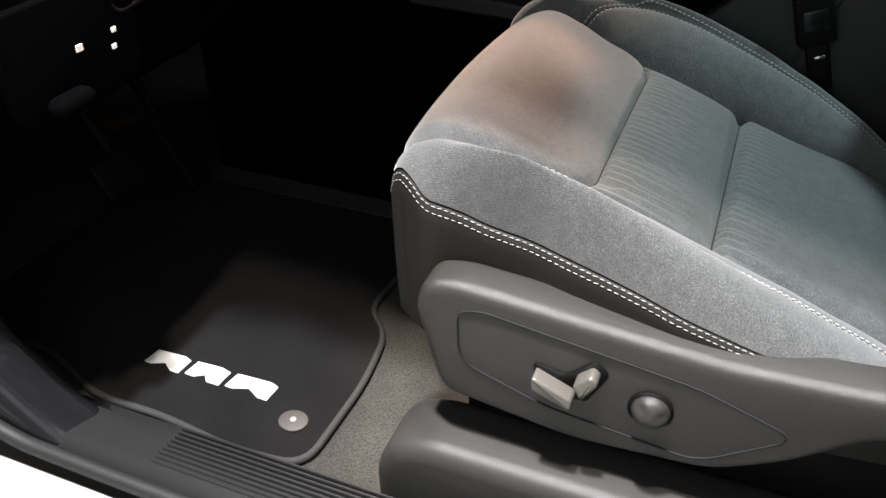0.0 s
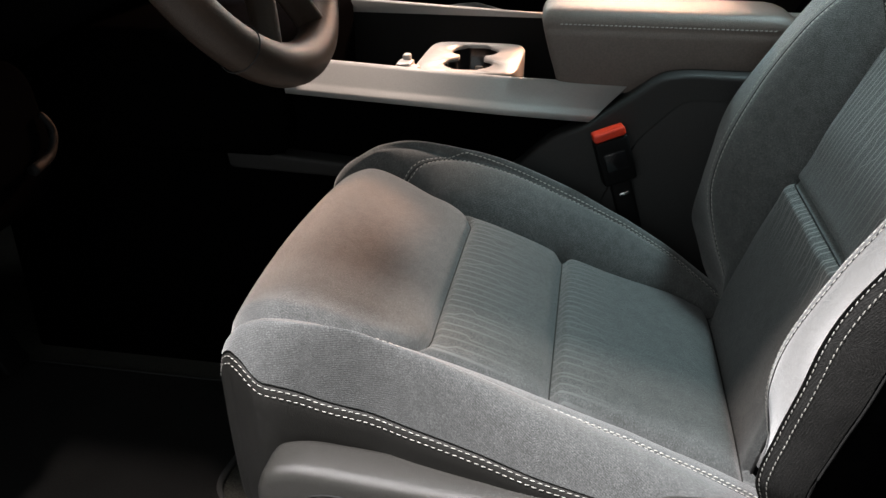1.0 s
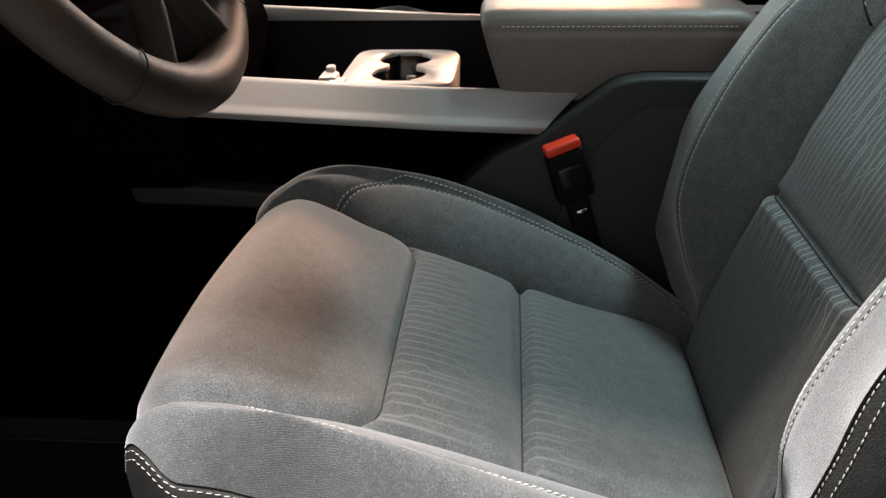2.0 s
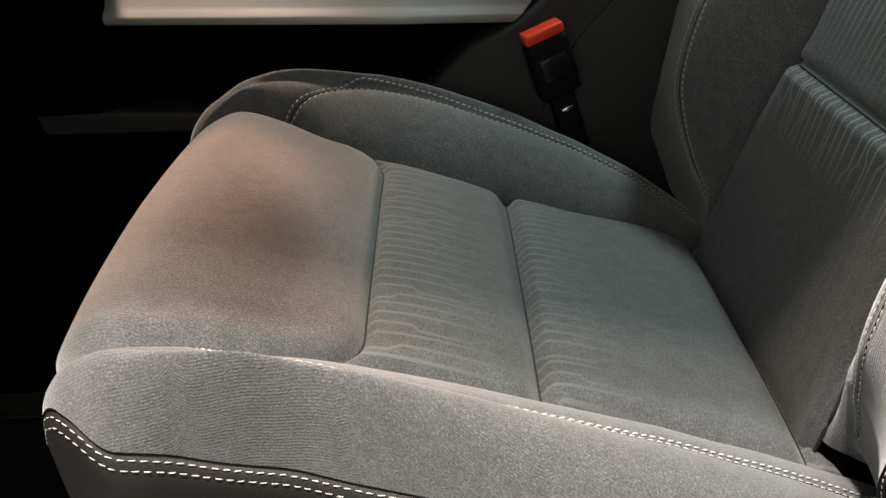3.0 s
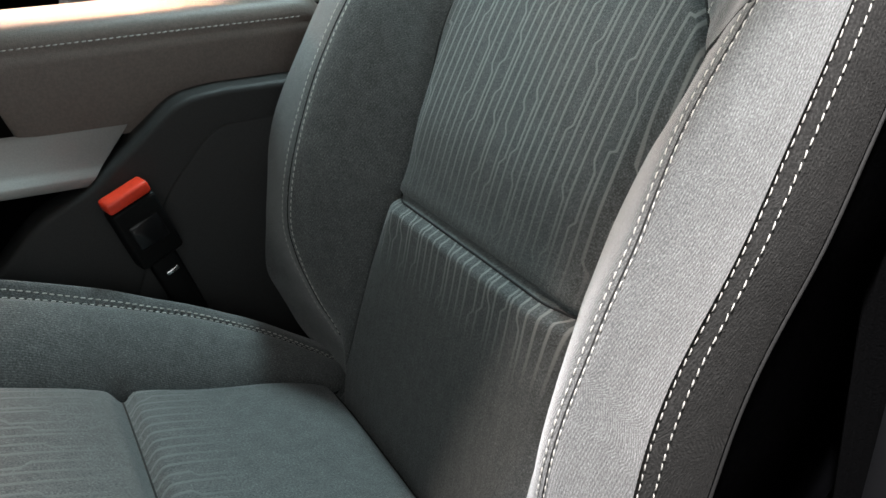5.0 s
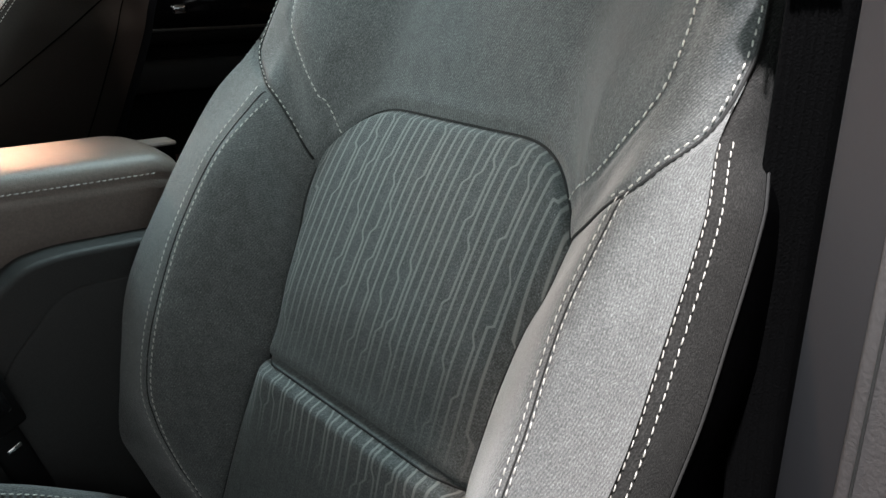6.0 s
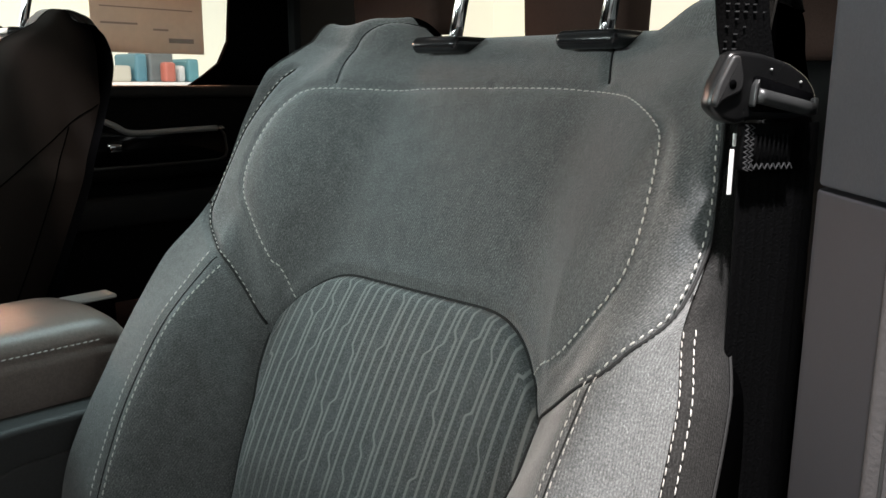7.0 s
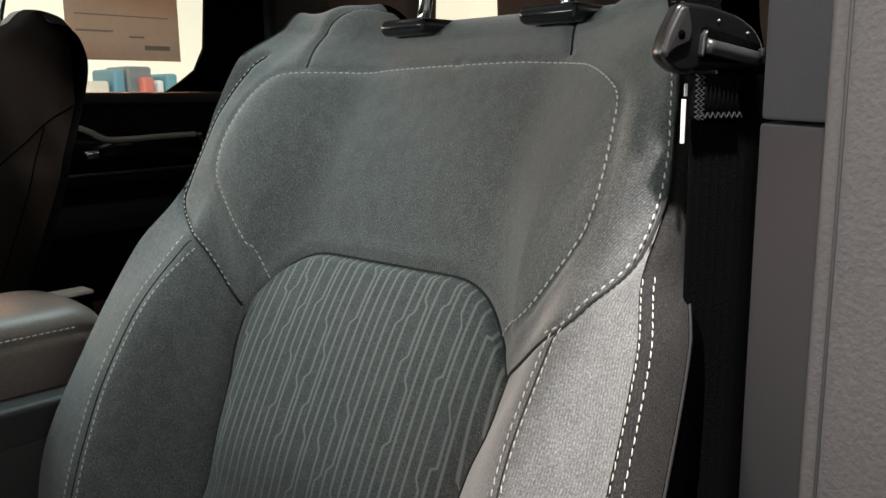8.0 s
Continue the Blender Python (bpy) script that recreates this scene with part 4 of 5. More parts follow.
def seat_side_trim(parent):
    out = rounded([(-0.436, 0.308), (-0.427, 0.338), (-0.394, 0.346), (-0.337, 0.342), (-0.238, 0.334), (-0.146, 0.328), (-0.037, 0.334), (0.10, 0.36), (0.16, 0.36),
                   (0.16, 0.30), (-0.022, 0.292), (-0.085, 0.235), (-0.142, 0.201), (-0.271, 0.190), (-0.408, 0.209)], 0.022, 6)
    shield = part("side_trim", prism(out, -0.282, -0.232, 0.012, "y", 4), M_GREY, parent, "grained dark grey plastic side trim")
    ins = rounded([(-0.390, 0.317), (-0.387, 0.257), (-0.301, 0.229), (-0.156, 0.213), (-0.082, 0.271), (-0.168, 0.299), (-0.367, 0.324)], 0.02, 6)
    line = [(p, -0.2822, q) for p, q in ins]
    part("inset_line", tube(line, 0.0013, 6, True), M_SEAM, shield, "dark inset groove")
    toggle = prism(rounded([(-0.311, 0.277), (-0.272, 0.261), (-0.272, 0.247), (-0.311, 0.261)], 0.004, 4), -0.300, -0.281, 0.003)
    part("seat_switch", toggle, M_DULL, shield, "satin metal-look seat switch")
    toggle = prism(rounded([(-0.274, 0.279), (-0.258, 0.295), (-0.250, 0.287), (-0.265, 0.262)], 0.005, 4), -0.299, -0.281, 0.003)
    part("seat_switch", toggle, M_DULL, shield, "satin metal-look seat switch")
    part("switch_recess", prism(rounded([(-0.315, 0.281), (-0.282, 0.276), (-0.258, 0.302), (-0.243, 0.289), (-0.262, 0.248), (-0.309, 0.260)], 0.007, 5), -0.2835, -0.2815), M_BLACK, shield)
    ring = [(-0.204 + 0.0205 * math.cos(t), 0.2605 + 0.0205 * math.sin(t)) for t in np.linspace(0, 2 * math.pi, 28, endpoint=False)]
    part("knob_recess", prism(ring, -0.2838, -0.2815), M_BLACK, shield)
    bm = bmesh.new()
    bmesh.ops.create_uvsphere(bm, u_segments=32, v_segments=20, radius=0.0175)
    for v in bm.verts:
        # a flattened dome with three finger dimples
        v.co.y = v.co.y * 0.80
        for t in (0.35, 2.45, 4.5):
            d = (v.co.x - 0.0115 * math.cos(t)) ** 2 + (v.co.z - 0.0115 * math.sin(t)) ** 2
            if v.co.y < 0:
                v.co.y += 0.0035 * math.exp(-d / 0.0042**2)
    bmesh.ops.translate(bm, vec=(-0.2035, -0.2835, 0.2600), verts=bm.verts)
    part("lumbar_knob", bm, M_GREY, shield, "round grey lumbar knob with finger dimples")


def front_seat():
    root = thing("front_seat", (0, 0, 0), "dark grey cloth bucket seat with pale stitching on the cab floor", "car seat", "front seats")
    seat_cushion(root)
    seat_back(root)
    head_restraint(root)
    seat_side_trim(root)
    rail = rounded([(-0.472, -0.004), (-0.474, 0.10), (-0.452, 0.140), (-0.412, 0.153), (0.16, 0.155), (0.18, -0.004)], 0.03, 6)
    part("rail_cover", prism(rail, -0.315, -0.225, 0.02, "y", 4), M_RAIL, root, "rounded black rail cover")
    part("rail_cover", prism(rail, 0.19, 0.25, 0.02, "y", 4), M_BLACK, root, "rounded black rail cover")
    part("pedestal", box((-0.40, -0.235, 0.06), (0.12, 0.20, 0.245), 0.02), M_BLACK, root, "black seat frame")
    return root


seat = front_seat()
passenger = copy_thing(seat, Matrix.Translation((-0.08, 0.96, 0.036)) @ Matrix.Diagonal((1, -1, 1, 1)))
passenger["label"] = "dark grey cloth front passenger bucket seat beside the console"

# ---- the cab ----
def setting(name, bm, material, label, category="", smooth_faces=False):
    return tagged(part(name, bm, material, None, label, smooth_faces), label, category or name.split("_")[0], "", "structure")


setting("ground", box((-9, -9, -0.62), (9, 9, -0.58)), mat("showroom_tiles", (0.30, 0.29, 0.28), 0.25, grain=0.05, stain=0.06, rough_var=0.08), "polished grey showroom floor")
setting("floor", box((-1.6, -0.32, -0.02), (1.4, 1.30, 0.04)), M_CARPET, "dark grey carpeted cab floor")
# unseen roof; its opening is added to let the lamp above in
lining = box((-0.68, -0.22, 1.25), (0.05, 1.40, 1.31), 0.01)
# the first, forward piece is added to keep light off the mat
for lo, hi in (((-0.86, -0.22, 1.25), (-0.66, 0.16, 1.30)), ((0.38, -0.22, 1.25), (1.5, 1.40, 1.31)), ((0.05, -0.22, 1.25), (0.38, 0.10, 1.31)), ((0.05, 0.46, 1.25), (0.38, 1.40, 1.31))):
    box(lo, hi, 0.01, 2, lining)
setting("roof", lining, M_HEAD, "grey cloth roof lining with an added opening for light")
setting("roof_rail", box((-0.75, -0.300, 1.17), (1.5, -0.200, 1.27), 0.03, 3), M_HEAD, "grey roof rail above the door")
setting("roof_rail_far", box((-1.05, 1.25, 1.22), (1.5, 1.36, 1.27), 0.03, 3), M_HEAD, "grey roof rail above the far doors")
setting("wall_rear", box((1.32, -0.42, -0.02), (1.40, 1.36, 0.86)), M_BLACK, "dark rear cab wall")
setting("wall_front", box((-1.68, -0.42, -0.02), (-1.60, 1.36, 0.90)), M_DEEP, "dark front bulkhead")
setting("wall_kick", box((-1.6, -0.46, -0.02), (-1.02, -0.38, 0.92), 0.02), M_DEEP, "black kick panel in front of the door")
setting("wall_rear_side", box((0.34, -0.48, -0.02), (1.4, -0.40, 0.85)), M_BLACK, "dark rear door wall")
setting("pillar_front", tube([(-1.10, -0.40, 0.86), (-1.00, -0.34, 0.98), (-0.72, -0.265, 1.22)], 0.045, 12), M_HEAD, "grey windscreen pillar", "pillar", True)
setting("door_passenger_front", box((-1.6, 1.25, 0.0), (0.20, 1.36, 0.80), 0.01), M_DEEP, "black front passenger door panel, closed", "door")
setting("pillar_far", box((0.20, 1.25, 0.04), (0.30, 1.36, 1.25), 0.02), M_BLACK, "dark pillar between the far doors", "pillar")
setting("pillar_corner", box((0.98, 1.25, 0.70), (1.40, 1.36, 1.25), 0.02), M_BLACK, "dark rear corner pillar", "pillar")


# sill: ribbed plate, seal and painted body
def sill():
    prof = rounded([(-0.400, -0.02), (-0.402, 0.060), (-0.385, 0.074), (-0.330, 0.066), (-0.302, 0.045), (-0.300, -0.02)], 0.012, 5)
    bm = prism(prof, -1.02, 0.14, 0.0, "x")
    for k in range(9):
        y = -0.380 + 0.007 * k
        box((-0.72, y, 0.062), (0.05, y + 0.003, 0.0755 - 0.0006 * max(0, k - 2)), 0.001, 1, bm)
    return bm


setting("door_sill", sill(), M_CHEEK, "ribbed black plastic door sill plate", "sill", True)
curl = spline([(-1.03, -0.408, 0.75), (-1.025, -0.408, 0.45), (-1.01, -0.408, 0.22), (-0.97, -0.409, 0.115), (-0.90, -0.409, 0.075), (-0.80, -0.409, 0.066), (-0.4, -0.409, 0.064), (0.13, -0.409, 0.064)], 0.015)
setting("sill_seal", tube(curl, 0.0095, 10), M_RUBBER, "black rubber door seal", "seal", True)
body_profile = rounded([(-0.52, -0.14), (-0.52, 0.0), (-0.47, 0.050), (-0.420, 0.058), (-0.418, -0.14)], 0.02, 5)
setting("body_sill", prism(body_profile, -1.3, 1.5, 0.0, "x"), M_PAINT, "white painted body sill", "sill", True)
cheek = rounded([(-1.06, 0.05), (-1.06, 0.60), (-0.99, 0.60), (-0.975, 0.30), (-0.94, 0.16), (-0.86, 0.085), (-0.80, 0.05)], 0.03, 6)
setting("kick_trim", prism(cheek, -0.40, -0.325, 0.02, "y", 4), M_GLOSS, "black plastic sill trim that curves up to the dashboard", "trim", True)

# pillar beside the seat
def pillar(lo, hi, grow):
    out = rounded([(0.111 - grow, -0.314 + grow * 0.3), (0.30, -0.309), (0.33, -0.46), (0.12, -0.475), (0.072, -0.404), (0.0630 - grow * 0.4, -0.3565)], 0.006, 5)
    return prism(out, lo, hi, 0.0015, "z", 2)


p = setting("pillar", pillar(0.05, 0.8132, 0.0058), M_PILLAR, "grey plastic door pillar trim, shade in its tone, with a horizontal joint", "pillar", True)
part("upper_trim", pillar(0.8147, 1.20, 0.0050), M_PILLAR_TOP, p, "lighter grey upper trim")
wrap = rounded([(0.0625, -0.3535), (0.0585, -0.3550), (0.0535, -0.374), (0.0480, -0.402), (0.0460, -0.427), (0.12, -0.474), (0.12, -0.36)], 0.004, 4)
part("outer_trim", prism(wrap, 0.05, 1.20, 0.001, "z", 2), M_WRAP, p, "soft-grained outer face, paler for the light on it")
part("trim_groove", tube([(0.0565, -0.3615, 0.06), (0.0565, -0.3615, 1.19)], 0.0007, 6), M_SEAM, p)
part("pillar_seal", tube([(0.050, -0.440, 0.06), (0.050, -0.440, 0.60), (0.050, -0.440, 1.18)], 0.012, 10), M_RUBBER, p, "black rubber seal")

# passenger rear door with its window
door = tagged(part("door_passenger_rear", box((0.30, 1.25, 0.04), (0.98, 1.33, 0.836), 0.01), M_BLACK, None, "", False), "black rear passenger door panel, closed", "door", "", "structure")
part("window_sill", box((0.30, 1.235, 0.818), (0.98, 1.26, 0.844), 0.006, 3), M_CHEEK, door, "black window sill")
part("window_frame", prism([(0.79, 0.836), (0.98, 0.836), (0.98, 1.20), (0.835, 1.20), (0.812, 0.945), (0.785, 0.894), (0.745, 0.866), (0.710, 0.845), (0.70, 0.836)], 1.274, 1.2855), M_DEEP, door, "black window frame with a corner wedge", False)
glass = bpy.data.materials.new("window_glass")
glass.use_nodes = True
gb = glass.node_tree.nodes["Principled BSDF"]
gb.inputs["Base Color"].default_value = (0.93, 0.96, 0.95, 1)
gb.inputs["Transmission Weight"].default_value, gb.inputs["Roughness"].default_value, gb.inputs["IOR"].default_value = 1.0, 0.0, 1.45
pane = part("pane", box((0.30, 1.287, 0.83), (0.83, 1.291, 1.21)), glass, door, "clear window pane", False)
pane.visible_shadow = False
part("pull_handle", tube(spline([(0.485, 1.242, 0.774), (0.510, 1.232, 0.762), (0.546, 1.228, 0.746), (0.66, 1.228, 0.748), (0.745, 1.230, 0.750)], 0.01), 0.0065, 10), M_SILVER, door, "satin silver pull handle")
part("armrest", box((0.34, 1.215, 0.645), (0.80, 1.26, 0.678), 0.012, 3), M_BLACK, door, "black armrest ledge")
part("armrest_edge", tube([(0.36, 1.214, 0.676), (0.6, 1.213, 0.678), (0.735, 1.214, 0.680), (0.757, 1.218, 0.687), (0.766, 1.226, 0.700), (0.766, 1.232, 0.732), (0.757, 1.232, 0.746), (0.742, 1.231, 0.750)], 0.003, 8), M_GREY, door, "grey armrest edge")
part("handle_recess", prism(rounded([(0.46, 0.680), (0.46, 0.755), (0.775, 0.758), (0.775, 0.680)], 0.02, 5), 1.243, 1.249), M_GLOSS, door, "dark handle recess")
part("latch_lever", box((0.492, 1.225, 0.706), (0.522, 1.245, 0.726), 0.006, 3), M_CHROME, door, "bright latch lever")
part("map_pocket", box((0.36, 1.215, 0.55), (0.86, 1.26, 0.617), 0.012, 3), M_CHEEK, door, "black door pocket")

sheet = thing("window_sticker", (0.629, 1.284, 1.040), "large cream price sheet taped inside the window", "sticker")
part("paper", box((-0.13, -0.0006, -0.128), (0.125, 0.0006, 0.19)), M_PAPER, sheet, "cream paper", False)
M_INK = mat("grey_ink", (0.28, 0.25, 0.22), 0.9, grain=0.05)
for k, (x0, x1, z0, dz) in enumerate(((-0.11, 0.10, -0.036, 0.0025), (-0.11, -0.02, 0.02, 0.006), (0.0, 0.10, 0.02, 0.006), (-0.11, 0.09, 0.05, 0.004), (0.04, 0.10, -0.105, 0.010), (-0.11, -0.03, -0.07, 0.004), (0.005, 0.04, -0.08, 0.004))):
    part("print_bar", box((x0, -0.0016, z0), (x1, -0.0008, z0 + dz)), M_INK, sheet, "grey bar of small print", False)

# far showroom, seen through the windows; its walls glow in place of hall light
setting("backdrop_side", box((-3, 4.4, -1), (6, 4.45, 3.5)), M_GLOW, "glowing cream backdrop wall far behind the windows")
setting("backdrop_rear", box((5.4, -3, -1), (5.45, 4.4, 3.5)), M_GLOW, "glowing cream backdrop wall far behind the rear window")
for name, lo, hi, colr, lab in (
    ("display_counter", (1.3, 3.5, -0.58), (2.9, 4.0, 0.845), (0.75, 0.75, 0.74), "white display counter on the showroom floor"),
    ("storage_bin", (1.712, 3.60, 0.845), (1.775, 3.85, 0.985), (0.10, 0.24, 0.30), "blue storage bin on the counter"),
    ("grey_box", (1.790, 3.62, 0.845), (1.930, 3.86, 1.00), (0.16, 0.18, 0.18), "small grey box on the counter"),
    ("red_box", (1.835, 3.54, 0.845), (1.900, 3.60, 0.945), (0.50, 0.16, 0.12), "small red box on the counter"),
    ("white_box", (1.945, 3.60, 0.845), (1.985, 3.80, 0.930), (0.70, 0.70, 0.68), "small white box on the counter"),
    ("teal_box", (2.0, 3.6, 0.845), (2.065, 3.8, 0.965), (0.12, 0.30, 0.34), "small teal box on the counter"),
    ("cream_box", (1.560, 3.6, 0.845), (1.690, 3.8, 0.925), (0.60, 0.57, 0.48), "low cream box on the counter"),
):
    ob = part(name, box(lo, hi, 0.015, 2), mat(name + "_paint", colr, 0.5, grain=0.05, stain=0.05), None, "", False)
    tagged(ob, lab, name.split("_")[-1])

# ---- console between the seats ----
def console():
    root = thing("center_console", (0.014, 0.014, -0.012), "black center console with satin silver trim strips and an open tray", "console")
    # lower sides, recess and near tray wall carry their shade as near-zero colour
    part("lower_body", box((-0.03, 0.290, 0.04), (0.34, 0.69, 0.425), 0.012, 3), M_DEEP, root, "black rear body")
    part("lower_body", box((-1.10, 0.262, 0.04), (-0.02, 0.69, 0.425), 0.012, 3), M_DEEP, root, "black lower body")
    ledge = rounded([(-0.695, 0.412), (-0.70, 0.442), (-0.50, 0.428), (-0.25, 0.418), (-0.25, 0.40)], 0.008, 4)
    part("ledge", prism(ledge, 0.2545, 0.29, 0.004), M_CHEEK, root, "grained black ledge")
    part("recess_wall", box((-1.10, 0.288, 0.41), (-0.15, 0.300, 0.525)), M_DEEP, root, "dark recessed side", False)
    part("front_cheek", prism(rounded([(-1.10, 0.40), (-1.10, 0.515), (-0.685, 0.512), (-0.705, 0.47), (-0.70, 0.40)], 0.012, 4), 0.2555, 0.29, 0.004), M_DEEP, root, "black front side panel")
    rear = rounded([(-0.40, 0.05), (-0.36, 0.36), (-0.269, 0.445), (-0.227, 0.486), (-0.176, 0.509), (-0.128, 0.545), (-0.090, 0.575), (-0.055, 0.580), (0.06, 0.579), (0.06, 0.05)], 0.014, 5)
    part("rear_cheek", prism(rear, 0.252, 0.300, 0.006, "y", 3), M_CHEEK, root, "grained black rear side panel")
    inner = rounded([(-0.20, 0.30), (-0.115, 0.490), (-0.060, 0.548), (0.055, 0.548), (0.055, 0.30)], 0.02, 5)
    part("rear_cheek_inset", prism(inner, 0.2495, 0.256, 0.003, "y", 2), M_CHEEK, root)

    def strip(prof, x0, cut):
        bm = bmesh.new()
        a = [bm.verts.new((x0, y, z + 0.019)) for y, z in prof]
        mid = [bm.verts.new((-0.30, y, z + 0.004)) for y, z in prof]
        b = [bm.verts.new((cut(z), y, z)) for y, z in prof]
        n = len(prof)
        for p0, p1 in ((a, mid), (mid, b)):
            for k in range(n):
                bm.faces.new((p0[k], p0[(k + 1) % n], p1[(k + 1) % n], p1[k]))
        bm.faces.new(a[::-1])
        bm.faces.new(b)
        bmesh.ops.recalc_face_normals(bm, faces=bm.faces)
        return bm

    near = rounded([(0.2585, 0.508), (0.2560, 0.516), (0.2660, 0.524), (0.2850, 0.551), (0.2905, 0.5535), (0.297, 0.552), (0.297, 0.508)], 0.0025, 3)
    part("trim_strip", strip(near, -0.600, lambda z: -0.130 - (0.553 - z) * 1.1), M_SILVER, root, "satin silver trim strip")
    far = [(0.955 - y, z + 0.020) for y, z in near]
    part("trim_strip", strip(far, -0.62, lambda z: -0.130 - (0.553 - z) * 1.1), M_SILVER, root, "satin silver trim strip")
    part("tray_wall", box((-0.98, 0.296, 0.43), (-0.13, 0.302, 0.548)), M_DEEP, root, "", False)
    part("tray_wall", prism([(0.625, 0.43), (0.658, 0.568), (0.664, 0.568), (0.664, 0.43)], -0.98, -0.13, 0.0, "x"), M_BLACK, root, "black far tray wall", False)
    part("tray_floor", box((-0.98, 0.300, 0.425), (-0.13, 0.662, 0.435)), M_BLACK, root, "black tray floor", False)

    # cup holder plate with a waisted opening
    cx, cy, zt = -0.372, 0.512, 0.530
    n = 64
    ang = np.linspace(0, 2 * math.pi, n, endpoint=False)
    sup = lambda hx, hy, p: [(hx * abs(math.cos(t)) ** (2 / p) * math.copysign(1, math.cos(t)), hy * abs(math.sin(t)) ** (2 / p) * math.copysign(1, math.sin(t))) for t in ang]  # noqa: E731
    outer = sup(0.082, 0.108, 6)
    hole = []
    for t in ang:
        r0 = 0.040
        yy = math.sin(t) * 0.088
        w = r0 * math.sqrt(max(0.0, 1 - ((abs(yy) - 0.044) / 0.044) ** 2)) if abs(yy) > 0.012 else 0.0
        hole.append([max(w, 0.021) * math.copysign(1, math.cos(t)) * min(1, abs(math.cos(t)) * 6), yy])
    bm = bmesh.new()
    ring = lambda pts, z: [bm.verts.new((cx + a, cy + b, z)) for a, b in pts]  # noqa: E731
    rings = [ring([(a * 1.0, b * 1.0) for a, b in outer], zt - 0.055), ring(outer, zt - 0.004), ring([(a * 0.97, b * 0.97) for a, b in outer], zt), ring(hole, zt), ring(hole, zt - 0.006)]
    for p0, p1 in zip(rings[:-1], rings[1:]):
        for k in range(n):
            bm.faces.new((p0[k], p0[(k + 1) % n], p1[(k + 1) % n], p1[k]))
    bmesh.ops.recalc_face_normals(bm, faces=bm.faces)
    holder = part("cup_holder", bm, M_BRIGHT, root, "bright silver cup holder plate")
    bm = bmesh.new()
    rings = [ring(hole, zt - 0.006), ring([(a * 0.9, b * 0.93) for a, b in hole], zt - 0.085)]
    for k in range(n):
        bm.faces.new((rings[0][k], rings[0][(k + 1) % n], rings[1][(k + 1) % n], rings[1][k]))
    bm.faces.new(rings[1])
    part("cup_well", bm, M_GLOSS, holder, "deep black well")
    part("divider", tube([(cx + 0.012, cy, zt - 0.05), (cx + 0.012, cy, zt - 0.016)], 0.007, 10), M_GREY, holder, "grey divider post")
    tab_bm = box((-0.476, 0.405, 0.500), (-0.452, 0.440, 0.540), 0.004, 3)
    box((-0.462, 0.398, 0.515), (-0.440, 0.425, 0.536), 0.004, 3, tab_bm)
    box((-0.470, 0.430, 0.520), (-0.458, 0.446, 0.548), 0.003, 2, tab_bm)
    part("grip_tab", tab_bm, M_BRIGHT, holder, "small silver grip tab")

    # padded lid
    prof = [(0.288, 0.543), (0.284, 0.575), (0.2835, 0.608), (0.286, 0.628), (0.295, 0.643), (0.312, 0.649), (0.345, 0.651), (0.39, 0.649), (0.44, 0.641), (0.475, 0.630), (0.492, 0.614), (0.497, 0.59), (0.495, 0.543)]
    line = spline([(y, z, 0) for y, z in prof], 0.004)[:, :2]
    xs = np.r_[-0.258 + 0.03 * (1 - np.cos(np.linspace(0, math.pi / 2, 9))), np.linspace(-0.22, 0.040, 60), 0.042 + 0.036 * np.sin(np.linspace(0.1, math.pi / 2, 6))]
    grow = np.r_[np.sqrt(1 - (1 - np.linspace(0.02, 1, 9)) ** 2), np.ones(60), np.cos(np.linspace(0.1, math.pi / 2, 6)) * 0.98 + 0.02]
    c = np.array((0.390, 0.590))
    rows = []
    for x, g in zip(xs, grow):
        k = 0.93 + 0.07 * g
        sec = c + (line - c) * (k, 0.60 + 0.40 * g)
        lean = np.clip((0.66 - sec[:, 1]) / 0.11, 0, 1) * 0.034 * (1 - smooth(-0.25, -0.05, x))
        rows.append(np.stack([x + lean, sec[:, 0], sec[:, 1]], 1))
    grid = np.array(rows)
    arc = np.r_[0, np.cumsum(np.linalg.norm(np.diff(line, axis=0), axis=1))]
    u = np.repeat(arc[None], len(xs), 0)
    mark = float(np.interp(0.626, line[: len(line) // 3, 1], arc[: len(line) // 3]))
    sag = groove(u, np.repeat(xs[:, None], len(arc), 1), [(mark, -0.3), (mark, 0.2)], 0.0022, 0.004)
    grid[:, :, 1] -= sag
    cover = Cover(grid, u, xs)
    cover.n *= -1 if cover.n[len(xs) // 2, len(arc) // 2][2] < 0 else 1
    lid = cover.panel("lid", (0, len(xs) - 1), (0, len(arc) - 1), M_LID, root, "padded grey vinyl armrest lid")
    for row in (grid[0], grid[-1]):
        bm = bmesh.new()
        bm.faces.new([bm.verts.new(v) for v in row])
        part("lid_end", bm, M_LID, lid)
    threads("stitching", cover, [(mark + 0.0045, x) for x in np.linspace(-0.235, 0.048, 90)], 0, lid, pitch=0.0058, length=0.004, label="pale single stitching")
    # deck and the added bracket are near zero too, to hide lit tops
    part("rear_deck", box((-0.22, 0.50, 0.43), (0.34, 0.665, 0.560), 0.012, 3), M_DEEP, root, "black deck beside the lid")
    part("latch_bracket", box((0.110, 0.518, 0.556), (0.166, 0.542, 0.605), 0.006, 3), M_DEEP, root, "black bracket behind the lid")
    part("rear_latch", box((0.106, 0.514, 0.604), (0.166, 0.546, 0.610), 0.003, 3), M_SILVER, root, "silver strip behind the lid")
    return root


console()

